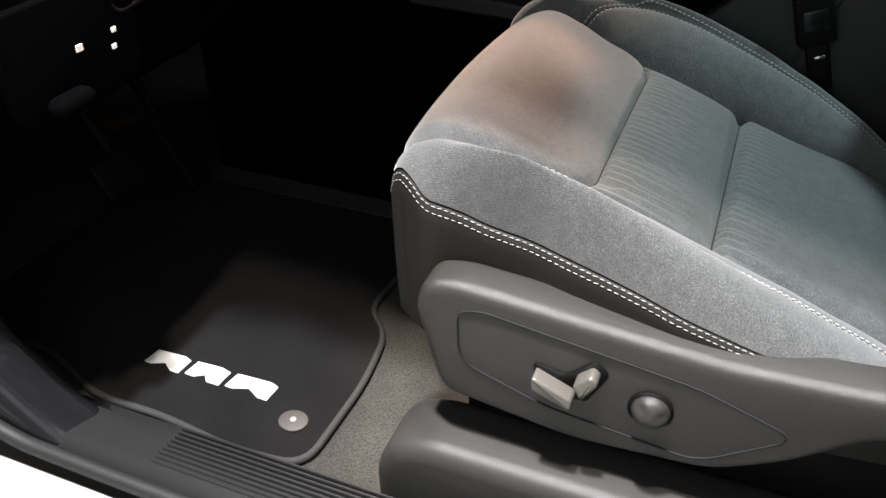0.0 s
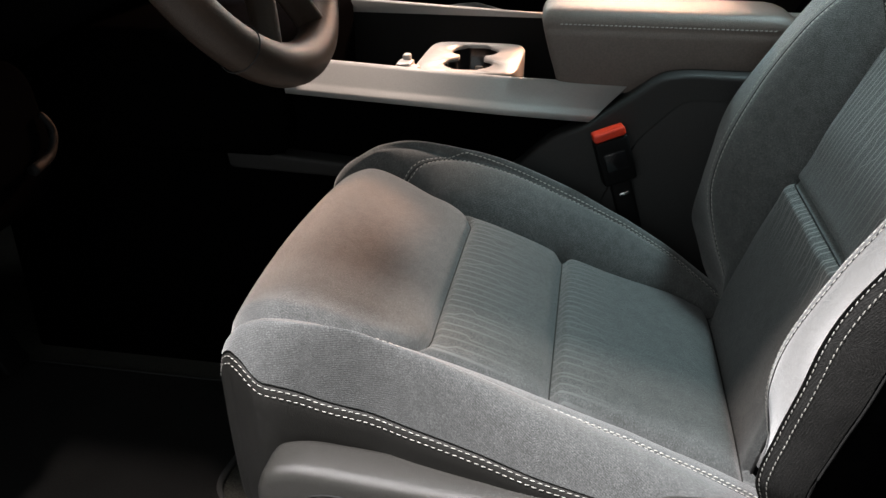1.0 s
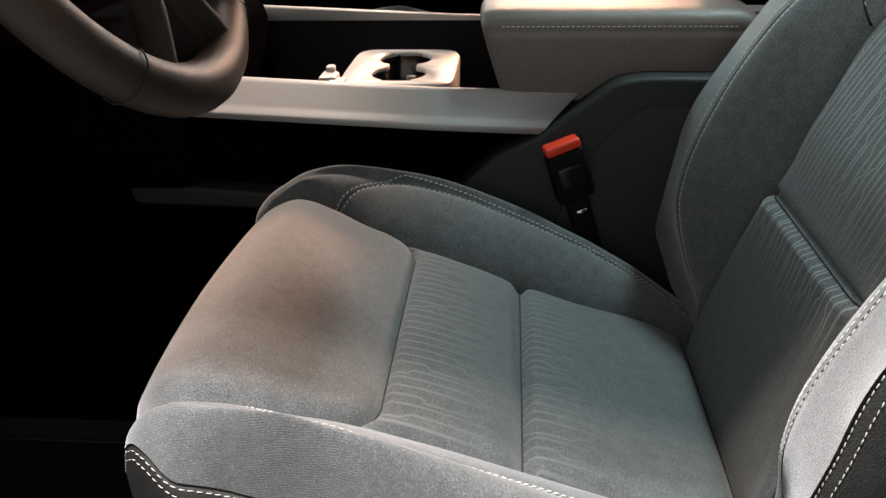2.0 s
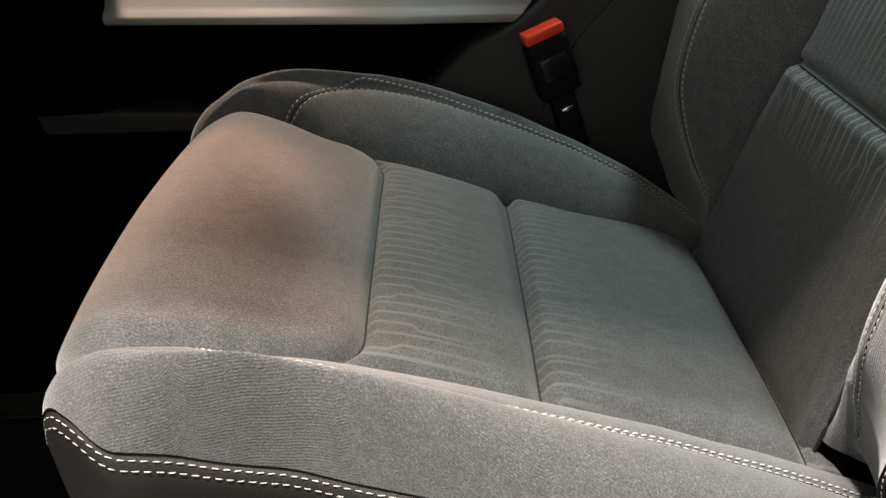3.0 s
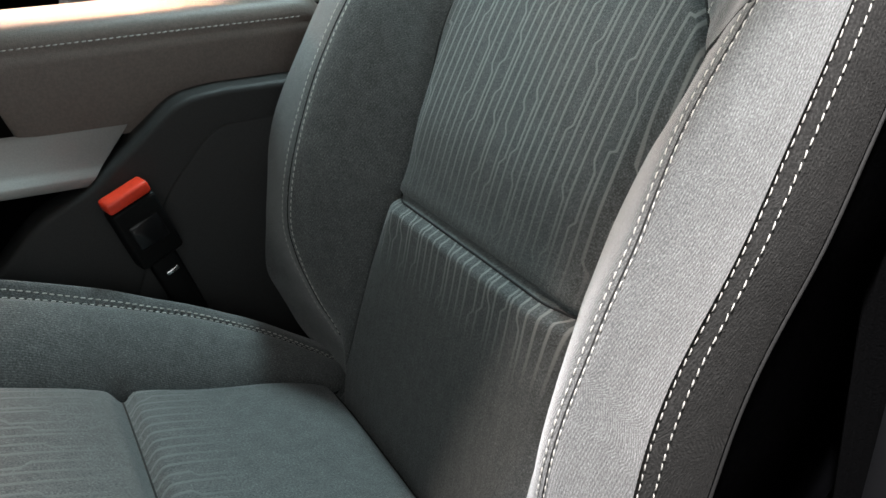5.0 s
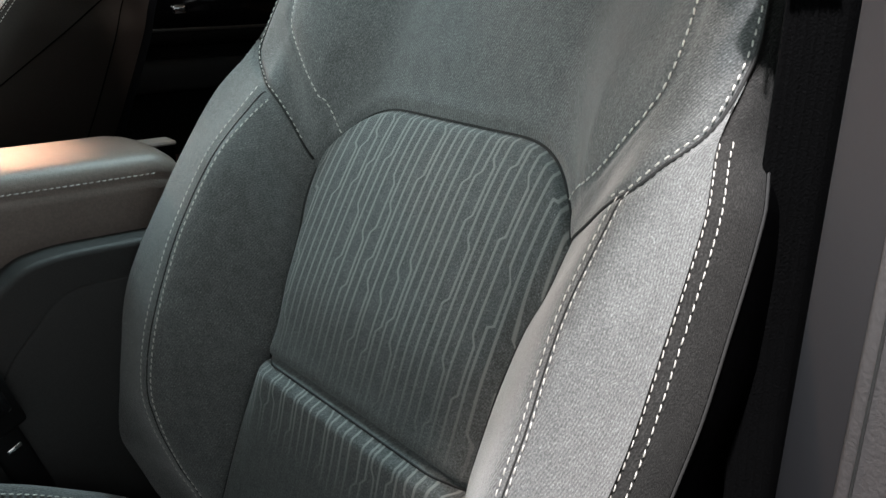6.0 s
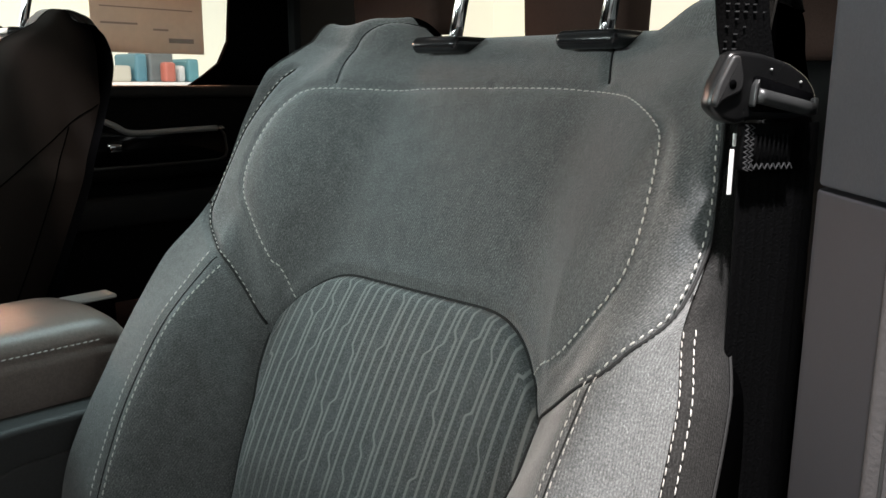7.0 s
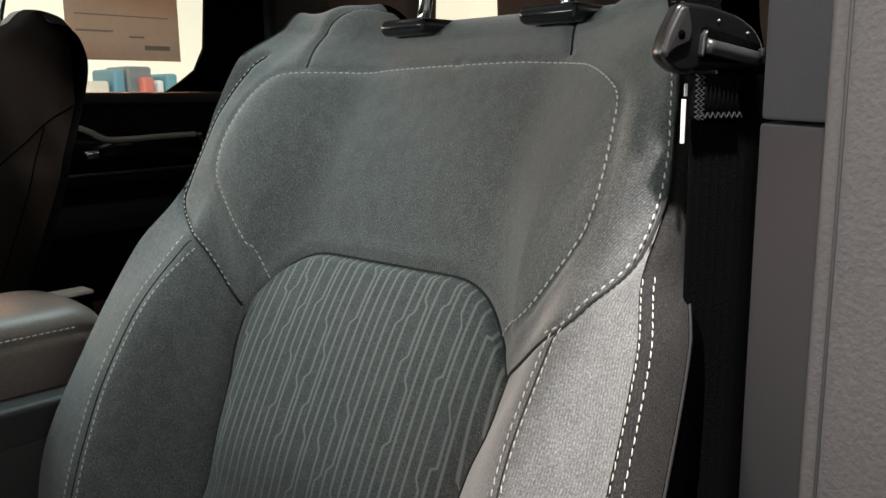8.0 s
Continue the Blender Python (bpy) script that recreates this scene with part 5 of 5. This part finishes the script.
# ---- buckle beside the cushion ----
def buckle():
    root = thing("seat_belt_buckle", (-0.1375, 0.250, 0.4885), "black seat belt buckle with a red release button beside the cushion", "buckle")
    turn = pose(0, 0, 0, 0, -18, 14)
    bm = box((-0.0225, -0.011, -0.068), (0.0225, 0.011, -0.004), 0.004, 3)
    part("shell", bm, M_BLACK, root, "black plastic shell").matrix_basis = turn
    part("release_button", box((-0.0215, -0.0102, -0.004), (0.0215, 0.0102, 0.008), 0.003, 3), M_RED, root, "bright red release button").matrix_basis = turn
    part("face_plate", box((-0.015, -0.0125, -0.048), (0.015, -0.0105, -0.022), 0.002, 2), M_GLOSS, root).matrix_basis = turn
    part("stalk", box((-0.014, -0.006, -0.190), (0.014, 0.006, -0.060), 0.004, 2), M_BLACK, root, "black stalk").matrix_basis = turn
    part("rivet", box((-0.006, -0.0085, -0.088), (0.008, -0.0055, -0.083), 0.001, 1), M_CHROME, root, "small bright rivet").matrix_basis = turn
    return root


buckle()


# ---- belt at the pillar ----
M_TONGUE = mat("tongue_plastic", (0.005, 0.005, 0.0052), 0.28, grain=0.1, bump=0.05, bump_scale=1500, rough_var=0.06)
M_LOBE = mat("satin_tongue_plastic", (0.016, 0.016, 0.0165), 0.5, grain=0.1, bump=0.1, bump_scale=1800, rough_var=0.04)
M_BAR = mat("dark_bar", (0.045, 0.046, 0.046), 0.34, metal=0.3, grain=0.08, rough_var=0.05)
M_ZIG = mat("grey_thread", (0.036, 0.036, 0.038), 0.8, grain=0.2)


def belt():
    root = thing("seat_belt", (0.1657, -0.257, -0.014), "black webbing seat belt with a latch tongue hanging at the pillar", "seat belt")
    root.matrix_world = pose(0.1657, -0.257, -0.014, 0, 0, -30)

    def web(points, wide, name, label="", sides=(0, 1, 0)):
        bm = bmesh.new()
        pts = spline(points, 0.010)
        rows = []
        for i, q in enumerate(pts):
            d = Vector(pts[min(i + 1, len(pts) - 1)] - pts[max(i - 1, 0)]).normalized()
            side = Vector(sides).cross(d).normalized()
            face = side.cross(d)
            # raised selvedges and seven shallow ribs across the width
            prof = [(-0.5, -0.0005), (-0.5, 0.0008), (-0.46, 0.0009)]
            for k in range(7):
                c = -0.36 + 0.12 * k
                prof += [(c - 0.035, 0.0006), (c, 0.0008), (c + 0.035, 0.0006)]
            prof += [(0.46, 0.0009), (0.5, 0.0008), (0.5, -0.0005)]
            rows.append([bm.verts.new(Vector(q) + side * a * wide + face * b) for a, b in prof])
        n = len(rows[0])
        for a, b in zip(rows[:-1], rows[1:]):
            for k in range(n):
                bm.faces.new((a[k], a[(k + 1) % n], b[(k + 1) % n], b[k]))
        bmesh.ops.recalc_face_normals(bm, faces=bm.faces)
        return part(name, bm, M_WEB, root, label, False)

    web([(0.0195, 0.003, 0.850), (0.0195, 0.002, 0.78), (0.020, 0.0, 0.60), (0.028, -0.012, 0.36), (0.034, -0.012, 0.07)], 0.047, "lower_webbing", "black webbing")
    upper = web([(-0.001, 0.004, 0.876), (-0.0065, 0.004, 0.90), (-0.008, 0.004, 0.94), (0.012, 0.006, 1.06), (0.035, 0.008, 1.17)], 0.030, "upper_webbing", "black webbing flecked with grey thread")
    fleck = bmesh.new()
    rng = random.Random(4)
    for k in range(26):
        for c in range(5):
            if rng.random() < 0.45:
                z = 0.886 + k * 0.0036
                box((-0.0175 + c * 0.0052 + rng.uniform(-0.0004, 0.0004), 0.0022, z), (-0.0165 + c * 0.0052 + rng.uniform(0, 0.0012), 0.0030, z + 0.0006), 0, 1, fleck)
    tagged(part("fleck", fleck, M_ZIG, upper, "", False), kind="stuff")
    fold = part("sewn_fold", box((-0.0065, -0.0045, 0.826), (0.0225, 0.004, 0.850), 0.002, 2), M_WEB, root, "folded end sewn in zigzag")
    for k in range(8):
        part("fold_rib", box((-0.0010 + 0.0027 * k, -0.0056, 0.8315), (0.0004 + 0.0027 * k, -0.0042, 0.8445), 0.0005, 1), M_WEB, fold)
    zig = bmesh.new()
    for k in range(17):
        tilt = 28 if k % 2 else -28
        box((-0.00022, -0.0003, -0.0017), (0.00022, 0.0003, 0.0017), 0, 1, zig, pose(-0.0045 + 0.00165 * k, -0.0048, 0.8285, 0, tilt, 0))
        for off in (0.0, 0.0028):
            box((-0.00022, -0.0003, -0.0016), (0.00022, 0.0003, 0.0016), 0, 1, zig, pose(-0.0052 + off, -0.0048, 0.827 + 0.00135 * k, 0, 62 if k % 2 else -62, 0))
    tagged(part("zigzag_thread", zig, M_ZIG, fold, "dim grey zigzag thread", False), kind="stuff")

    out = rounded([(-0.0297, 0.858), (-0.0269, 0.870), (-0.0193, 0.8845), (-0.0131, 0.8855), (0.0, 0.8840), (0.0168, 0.8794), (0.0270, 0.8735), (0.0330, 0.866), (0.0345, 0.857), (0.030, 0.8530), (0.010, 0.8515), (-0.004, 0.852), (-0.013, 0.8493), (-0.0212, 0.8514)], 0.004, 5)
    tongue = part("latch_tongue", prism(out, -0.006, 0.004, 0.003, "y", 4), M_TONGUE, root, "gloss black plastic latch tongue")
    lobe = rounded([(-0.0282, 0.8605), (-0.0255, 0.870), (-0.0188, 0.8830), (-0.0146, 0.8830), (-0.0118, 0.872), (-0.0128, 0.8655), (-0.0175, 0.8635), (-0.0225, 0.8615), (-0.026, 0.8575)], 0.003, 5)
    part("lobe", prism(lobe, -0.0085, -0.004, 0.0015, "y", 4), M_LOBE, tongue, "raised satin black lobe")
    hole = [(-0.0186 + 0.0020 * math.cos(t), 0.8692 + 0.0022 * math.sin(t)) for t in np.linspace(0, 2 * math.pi, 18, endpoint=False)]
    part("pivot_hole", prism(hole, -0.0088, -0.0080), M_DEEP, tongue)
    cove = rounded([(-0.0065, 0.8560), (-0.0055, 0.8740), (0.031, 0.8645), (0.032, 0.8545)], 0.003, 4)
    part("slot", prism(cove, -0.0066, -0.0055), M_DEEP, tongue, "dark slot")
    part("roller_bar", tube(spline([(-0.0045, -0.0080, 0.8640), (0.012, -0.0082, 0.8605), (0.0285, -0.0080, 0.8570)], 0.004), 0.0038, 16), M_BAR, tongue, "satin dark roller bar")
    part("bar_lip", prism(rounded([(-0.0075, 0.8590), (-0.0066, 0.8690), (-0.0042, 0.8720), (-0.0048, 0.8640), (-0.0060, 0.8580)], 0.001, 3), -0.0105, -0.006, 0.0008), M_BAR, tongue)
    part("bar_lip", prism(rounded([(0.0285, 0.8540), (0.0288, 0.8625), (0.0312, 0.8630), (0.0312, 0.8545)], 0.001, 3), -0.0100, -0.006, 0.0008), M_BAR, tongue)
    for q in ((0.0045, 0.8765), (0.0222, 0.8705)):
        part("pip", tube([(q[0], -0.0068, q[1]), (q[0], -0.0058, q[1])], 0.0006, 8), M_SILVER, tongue)
    part("care_label", box((-0.0122, -0.0015, 0.814), (-0.0096, -0.0007, 0.837), 0.0003, 1), M_WHITE, root, "white label edge", False)
    part("care_label", box((-0.0110, -0.0015, 0.8385), (-0.0090, -0.0007, 0.8450), 0.0003, 1), M_WHITE, root, "white label edge", False)
    return root


belt()


# ---- steering wheel and dashboard ----
def steering_wheel():
    root = thing("steering_wheel", (-0.54, 0.0, 0.80), "dark leather steering wheel with thick lower spokes", "steering wheel")
    root.matrix_world = pose(-0.540, 0.0, 0.800, 0, -26, 0)
    R = 0.187
    ring = [(0, R * math.sin(t), -R * math.cos(t)) for t in np.linspace(0, 2 * math.pi, 96, endpoint=False)]
    rad = [0.0195 + 0.0025 * math.exp(-((math.sin(t * 1) - 0.0) ** 2) * 2) for t in np.linspace(0, 2 * math.pi, 96, endpoint=False)]
    part("rim", tube(ring, rad, 16, True), M_LEATHER, root, "dark leather rim")
    for a in (-38, 38):
        t = radians(a)
        at = [(0, (R + d) * math.sin(t), -(R + d) * math.cos(t)) for d in (0,)][0]
        loop = [(0.0222 * math.cos(q), at[1] + 0.0222 * math.sin(q) * math.sin(t), at[2] - 0.0222 * math.sin(q) * math.cos(t)) for q in np.linspace(0, 2 * math.pi, 24, endpoint=False)]
        part("rim_seam", tube(loop, 0.0007, 6, True), M_SEAM, root)
    for a0, a1, wide in ((22, 10, 0.026), (-22, -10, 0.026), (92, 80, 0.034), (-92, -80, 0.034)):
        t0, t1 = radians(a0), radians(a1)
        pts = spline([(0.0, 0.07 * math.sin(t1), -0.07 * math.cos(t1)), (0.004, 0.12 * math.sin((t0 + t1) / 2), -0.12 * math.cos((t0 + t1) / 2)), (0.0, 0.178 * math.sin(t0), -0.178 * math.cos(t0))], 0.008)
        part("spoke", tube(pts, wide * 0.6, 12, False, None, 0.6), M_LEATHER, root, "dark spoke")
    part("hub", prism(rounded([(-0.085, 0.045), (0.085, 0.045), (0.075, -0.06), (0.0, -0.085), (-0.075, -0.06)], 0.03, 6), -0.02, 0.035, 0.015, "x", 4), M_BLACK, root, "black padded hub")
    part("column", tube([(-0.03, 0, 0), (-0.30, 0, 0.0)], 0.055, 20), M_DEEP, root, "black steering column")
    return root


steering_wheel()

dash = thing("dashboard", (0, 0, 0), "black dashboard with a lower switch panel", "dashboard")
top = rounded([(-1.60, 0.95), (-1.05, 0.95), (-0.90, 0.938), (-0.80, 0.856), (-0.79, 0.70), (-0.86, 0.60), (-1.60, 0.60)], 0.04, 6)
# dash and knee parts near zero: the footwell's shade is in their colour
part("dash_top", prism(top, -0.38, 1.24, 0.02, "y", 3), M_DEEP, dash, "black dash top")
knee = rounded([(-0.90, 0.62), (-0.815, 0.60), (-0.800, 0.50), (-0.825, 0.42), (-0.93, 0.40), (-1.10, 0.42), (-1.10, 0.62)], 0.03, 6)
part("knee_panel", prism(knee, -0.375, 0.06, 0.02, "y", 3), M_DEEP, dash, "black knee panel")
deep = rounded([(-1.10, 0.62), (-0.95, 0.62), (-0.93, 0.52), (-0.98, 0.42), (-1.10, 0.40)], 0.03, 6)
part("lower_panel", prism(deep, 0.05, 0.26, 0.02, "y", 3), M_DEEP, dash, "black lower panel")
panel = part("switch_panel", prism(rounded([(-0.35, 0.45), (-0.35, 0.56), (-0.17, 0.56), (-0.18, 0.45)], 0.02, 5), -0.802, -0.790, 0.003, "x"), M_DEEP, dash, "deep black switch panel kept free of lit gloss")
for y, z, r in ((-0.260, 0.505, 0.0048), (-0.211, 0.507, 0.0036), (-0.215, 0.491, 0.0036)):
    part("icon", box((-0.7905, y - r, z - r * 0.8), (-0.7885, y + r, z + r * 0.8), 0.001, 1), M_WHITE, panel, "small white switch icon", False)
part("release_lever", box((-0.800, -0.315, 0.452), (-0.772, -0.265, 0.472), 0.008, 3), M_DEEP, panel, "dark release lever")
# light switch panel beside the column
bezel = rounded([(-0.205, 0.519), (-0.078, 0.530), (-0.050, 0.553), (-0.046, 0.606), (-0.205, 0.606)], 0.018, 6)
plate = part("light_panel", prism(bezel, -0.801, -0.794, 0.002, "x"), M_DEEP, dash, "black light switch panel")
part("bezel", tube([(-0.7935, a, b) for a, b in bezel], 0.0042, 8, True), M_BLACK, plate, "black bezel")
dial = [(-0.172 + 0.021 * math.cos(t), 0.562 + 0.021 * math.sin(t)) for t in np.linspace(0, 2 * math.pi, 32, endpoint=False)]
dial_ob = part("rotary_knob", prism(dial, -0.794, -0.776, 0.003, "x"), M_BLACK, plate, "round black rotary knob")
part("dial_ring", tube([(-0.7765, -0.172 + 0.017 * math.cos(t), 0.562 + 0.017 * math.sin(t)) for t in np.linspace(-1.2, 0.9, 16)], 0.0012, 6), M_CHROME, dial_ob, "thin chrome arc")
for yy in (-0.116, -0.104):
    part("toggle", tube([(-0.792, yy, 0.566), (-0.788, yy - 0.003, 0.576), (-0.790, yy - 0.006, 0.590)], 0.0028, 8), M_DULL, plate, "small pale toggle")
pull = spline([(-0.80, 0.036, 0.546), (-0.795, 0.041, 0.534), (-0.792, 0.042, 0.518), (-0.790, 0.024, 0.499), (-0.789, -0.012, 0.493)], 0.006)
part("hood_release", tube(pull, [0.004 + 0.003 * k / (len(pull) - 1) for k in range(len(pull))], 10), M_BLACK, dash, "curved dark release lever")
# extended rearward as a dark block where the trim strip lies in shade
part("console_joint", box((-1.12, 0.25, 0.42), (-0.585, 0.66, 0.60), 0.03, 3), M_DEEP, dash, "black dash center drawn out over the strip's shaded end")


def pedal(name, place, wide, high, label):
    root = thing(name, place, label, "pedal")
    part("pad", box((-0.010, -wide / 2, -high / 2), (0.008, wide / 2, high / 2), 0.006, 3), M_BLACK, root, "ribbed rubber pad").rotation_euler = (0, radians(-28), 0)
    part("arm", tube(spline([(-0.01, 0, 0.01), (-0.06, 0, 0.10), (-0.12, 0, 0.24), (-0.16, 0, 0.42)], 0.02), 0.010, 8), M_BLACK, root, "black steel arm")
    return root


pedal("brake_pedal", (-1.02, -0.02, 0.20), 0.11, 0.06, "black brake pedal above the carpet")
pedal("accelerator_pedal", (-1.05, 0.14, 0.15), 0.055, 0.14, "long black accelerator pedal above the carpet")

# ---- floor mat ----
def floor_mat():
    root = thing("floor_mat", (-0.014, -0.014, 0.041), "black carpet floor mat with bound edge and white lettering shapes", "floor mat")
    out = rounded([(-1.16, -0.26), (-0.98, -0.240), (-0.859, -0.287), (-0.758, -0.284), (-0.652, -0.297), (-0.556, -0.290), (-0.552, -0.141), (-0.566, -0.045), (-0.612, 0.000),
                   (-0.600, 0.14), (-0.66, 0.23), (-1.16, 0.23)], 0.035, 7)
    part("carpet", prism(out, 0.0, 0.009, 0.002, "z", 1), M_MAT, root, "black carpet pile")
    part("binding", tube([(a, b, 0.005) for a, b in out], 0.0052, 8, True), mat("mat_binding", (0.024, 0.024, 0.024), 0.8, grain=0.3, grain_scale=600, bump=0.5, bump_scale=700), root, "dark grey stitched binding")
    # a word mark, drawn as three plain blocks
    for x0, x1, cutx in ((-0.840, -0.784, 0.010), (-0.776, -0.722, 0.014), (-0.714, -0.650, 0.010)):
        shape = [(x0, -0.215), (x0 + 0.004, -0.190), (x1 - cutx, -0.188), (x1 + 0.002, -0.192), (x1, -0.218), (x1 - cutx * 1.3, -0.218), ((x0 + x1) / 2, -0.208), (x0 + cutx, -0.216)]
        part("white_block", prism(shape, 0.0088, 0.0102, 0.0, "z"), M_WHITE, root, "flat white block", False)
    disc = [(-0.600 + 0.019 * math.cos(t), -0.236 + 0.017 * math.sin(t)) for t in np.linspace(0, 2 * math.pi, 28, endpoint=False)]
    knob = part("fastener", prism(disc, 0.0085, 0.0125, 0.0015, "z", 2), mat("fastener_plastic", (0.06, 0.052, 0.048), 0.6, grain=0.1), root, "round grey-brown fastener")
    part("fastener_cap", tube([(-0.600, -0.236, 0.012), (-0.600, -0.236, 0.0145)], 0.004, 12), M_SILVER, knob)
    return root


floor_mat()

# ---- rear bench, near black because its shade is put into the colour ----
def rear_bench():
    root = thing("rear_bench", (0, 0, 0), "rear bench seat blackened for the shade it stands in", "rear seat")
    back = rounded([(0.98, 0.40), (1.08, 0.88), (1.12, 0.905), (1.22, 0.90), (1.30, 0.40)], 0.03, 6)
    for y0, y1 in ((-0.36, 0.20), (0.205, 0.66), (0.665, 1.22)):
        part("backrest", prism(back, y0, y1, 0.025, "y", 4), M_BLACK, root, "bench backrest, shade in its near-black colour")
    part("seat", prism(rounded([(0.55, 0.10), (0.52, 0.38), (0.58, 0.42), (1.05, 0.38), (1.05, 0.10)], 0.04, 6), -0.36, 1.22, 0.03, "y", 4), M_BLACK, root, "bench cushion, shade in its near-black colour")
    return root


rear_bench()


def rear_restraint(y, wide, lo, group="rear head restraints"):
    root = thing("head_restraint", (1.12, y, 0.90), "dark brown padded head restraint on the rear bench", "headrest", group)
    part("pad", prism(rounded([(-0.05, lo), (-0.06, lo + 0.18), (0.03, lo + 0.20), (0.06, lo + 0.18), (0.05, lo)], 0.03, 5), -wide / 2, wide / 2, 0.025, "y", 4), M_BROWN, root, "dark brown pad")
    for q in (-0.05, 0.05):
        part("post", tube([(0, q, -0.03), (0, q, lo + 0.03)], 0.006, 12), M_CHROME, root, "chrome post")
    return root


rear_restraint(0.50, 0.24, 0.02)
rear_restraint(1.00, 0.28, 0.06)
rear_restraint(0.00, 0.26, -0.01)
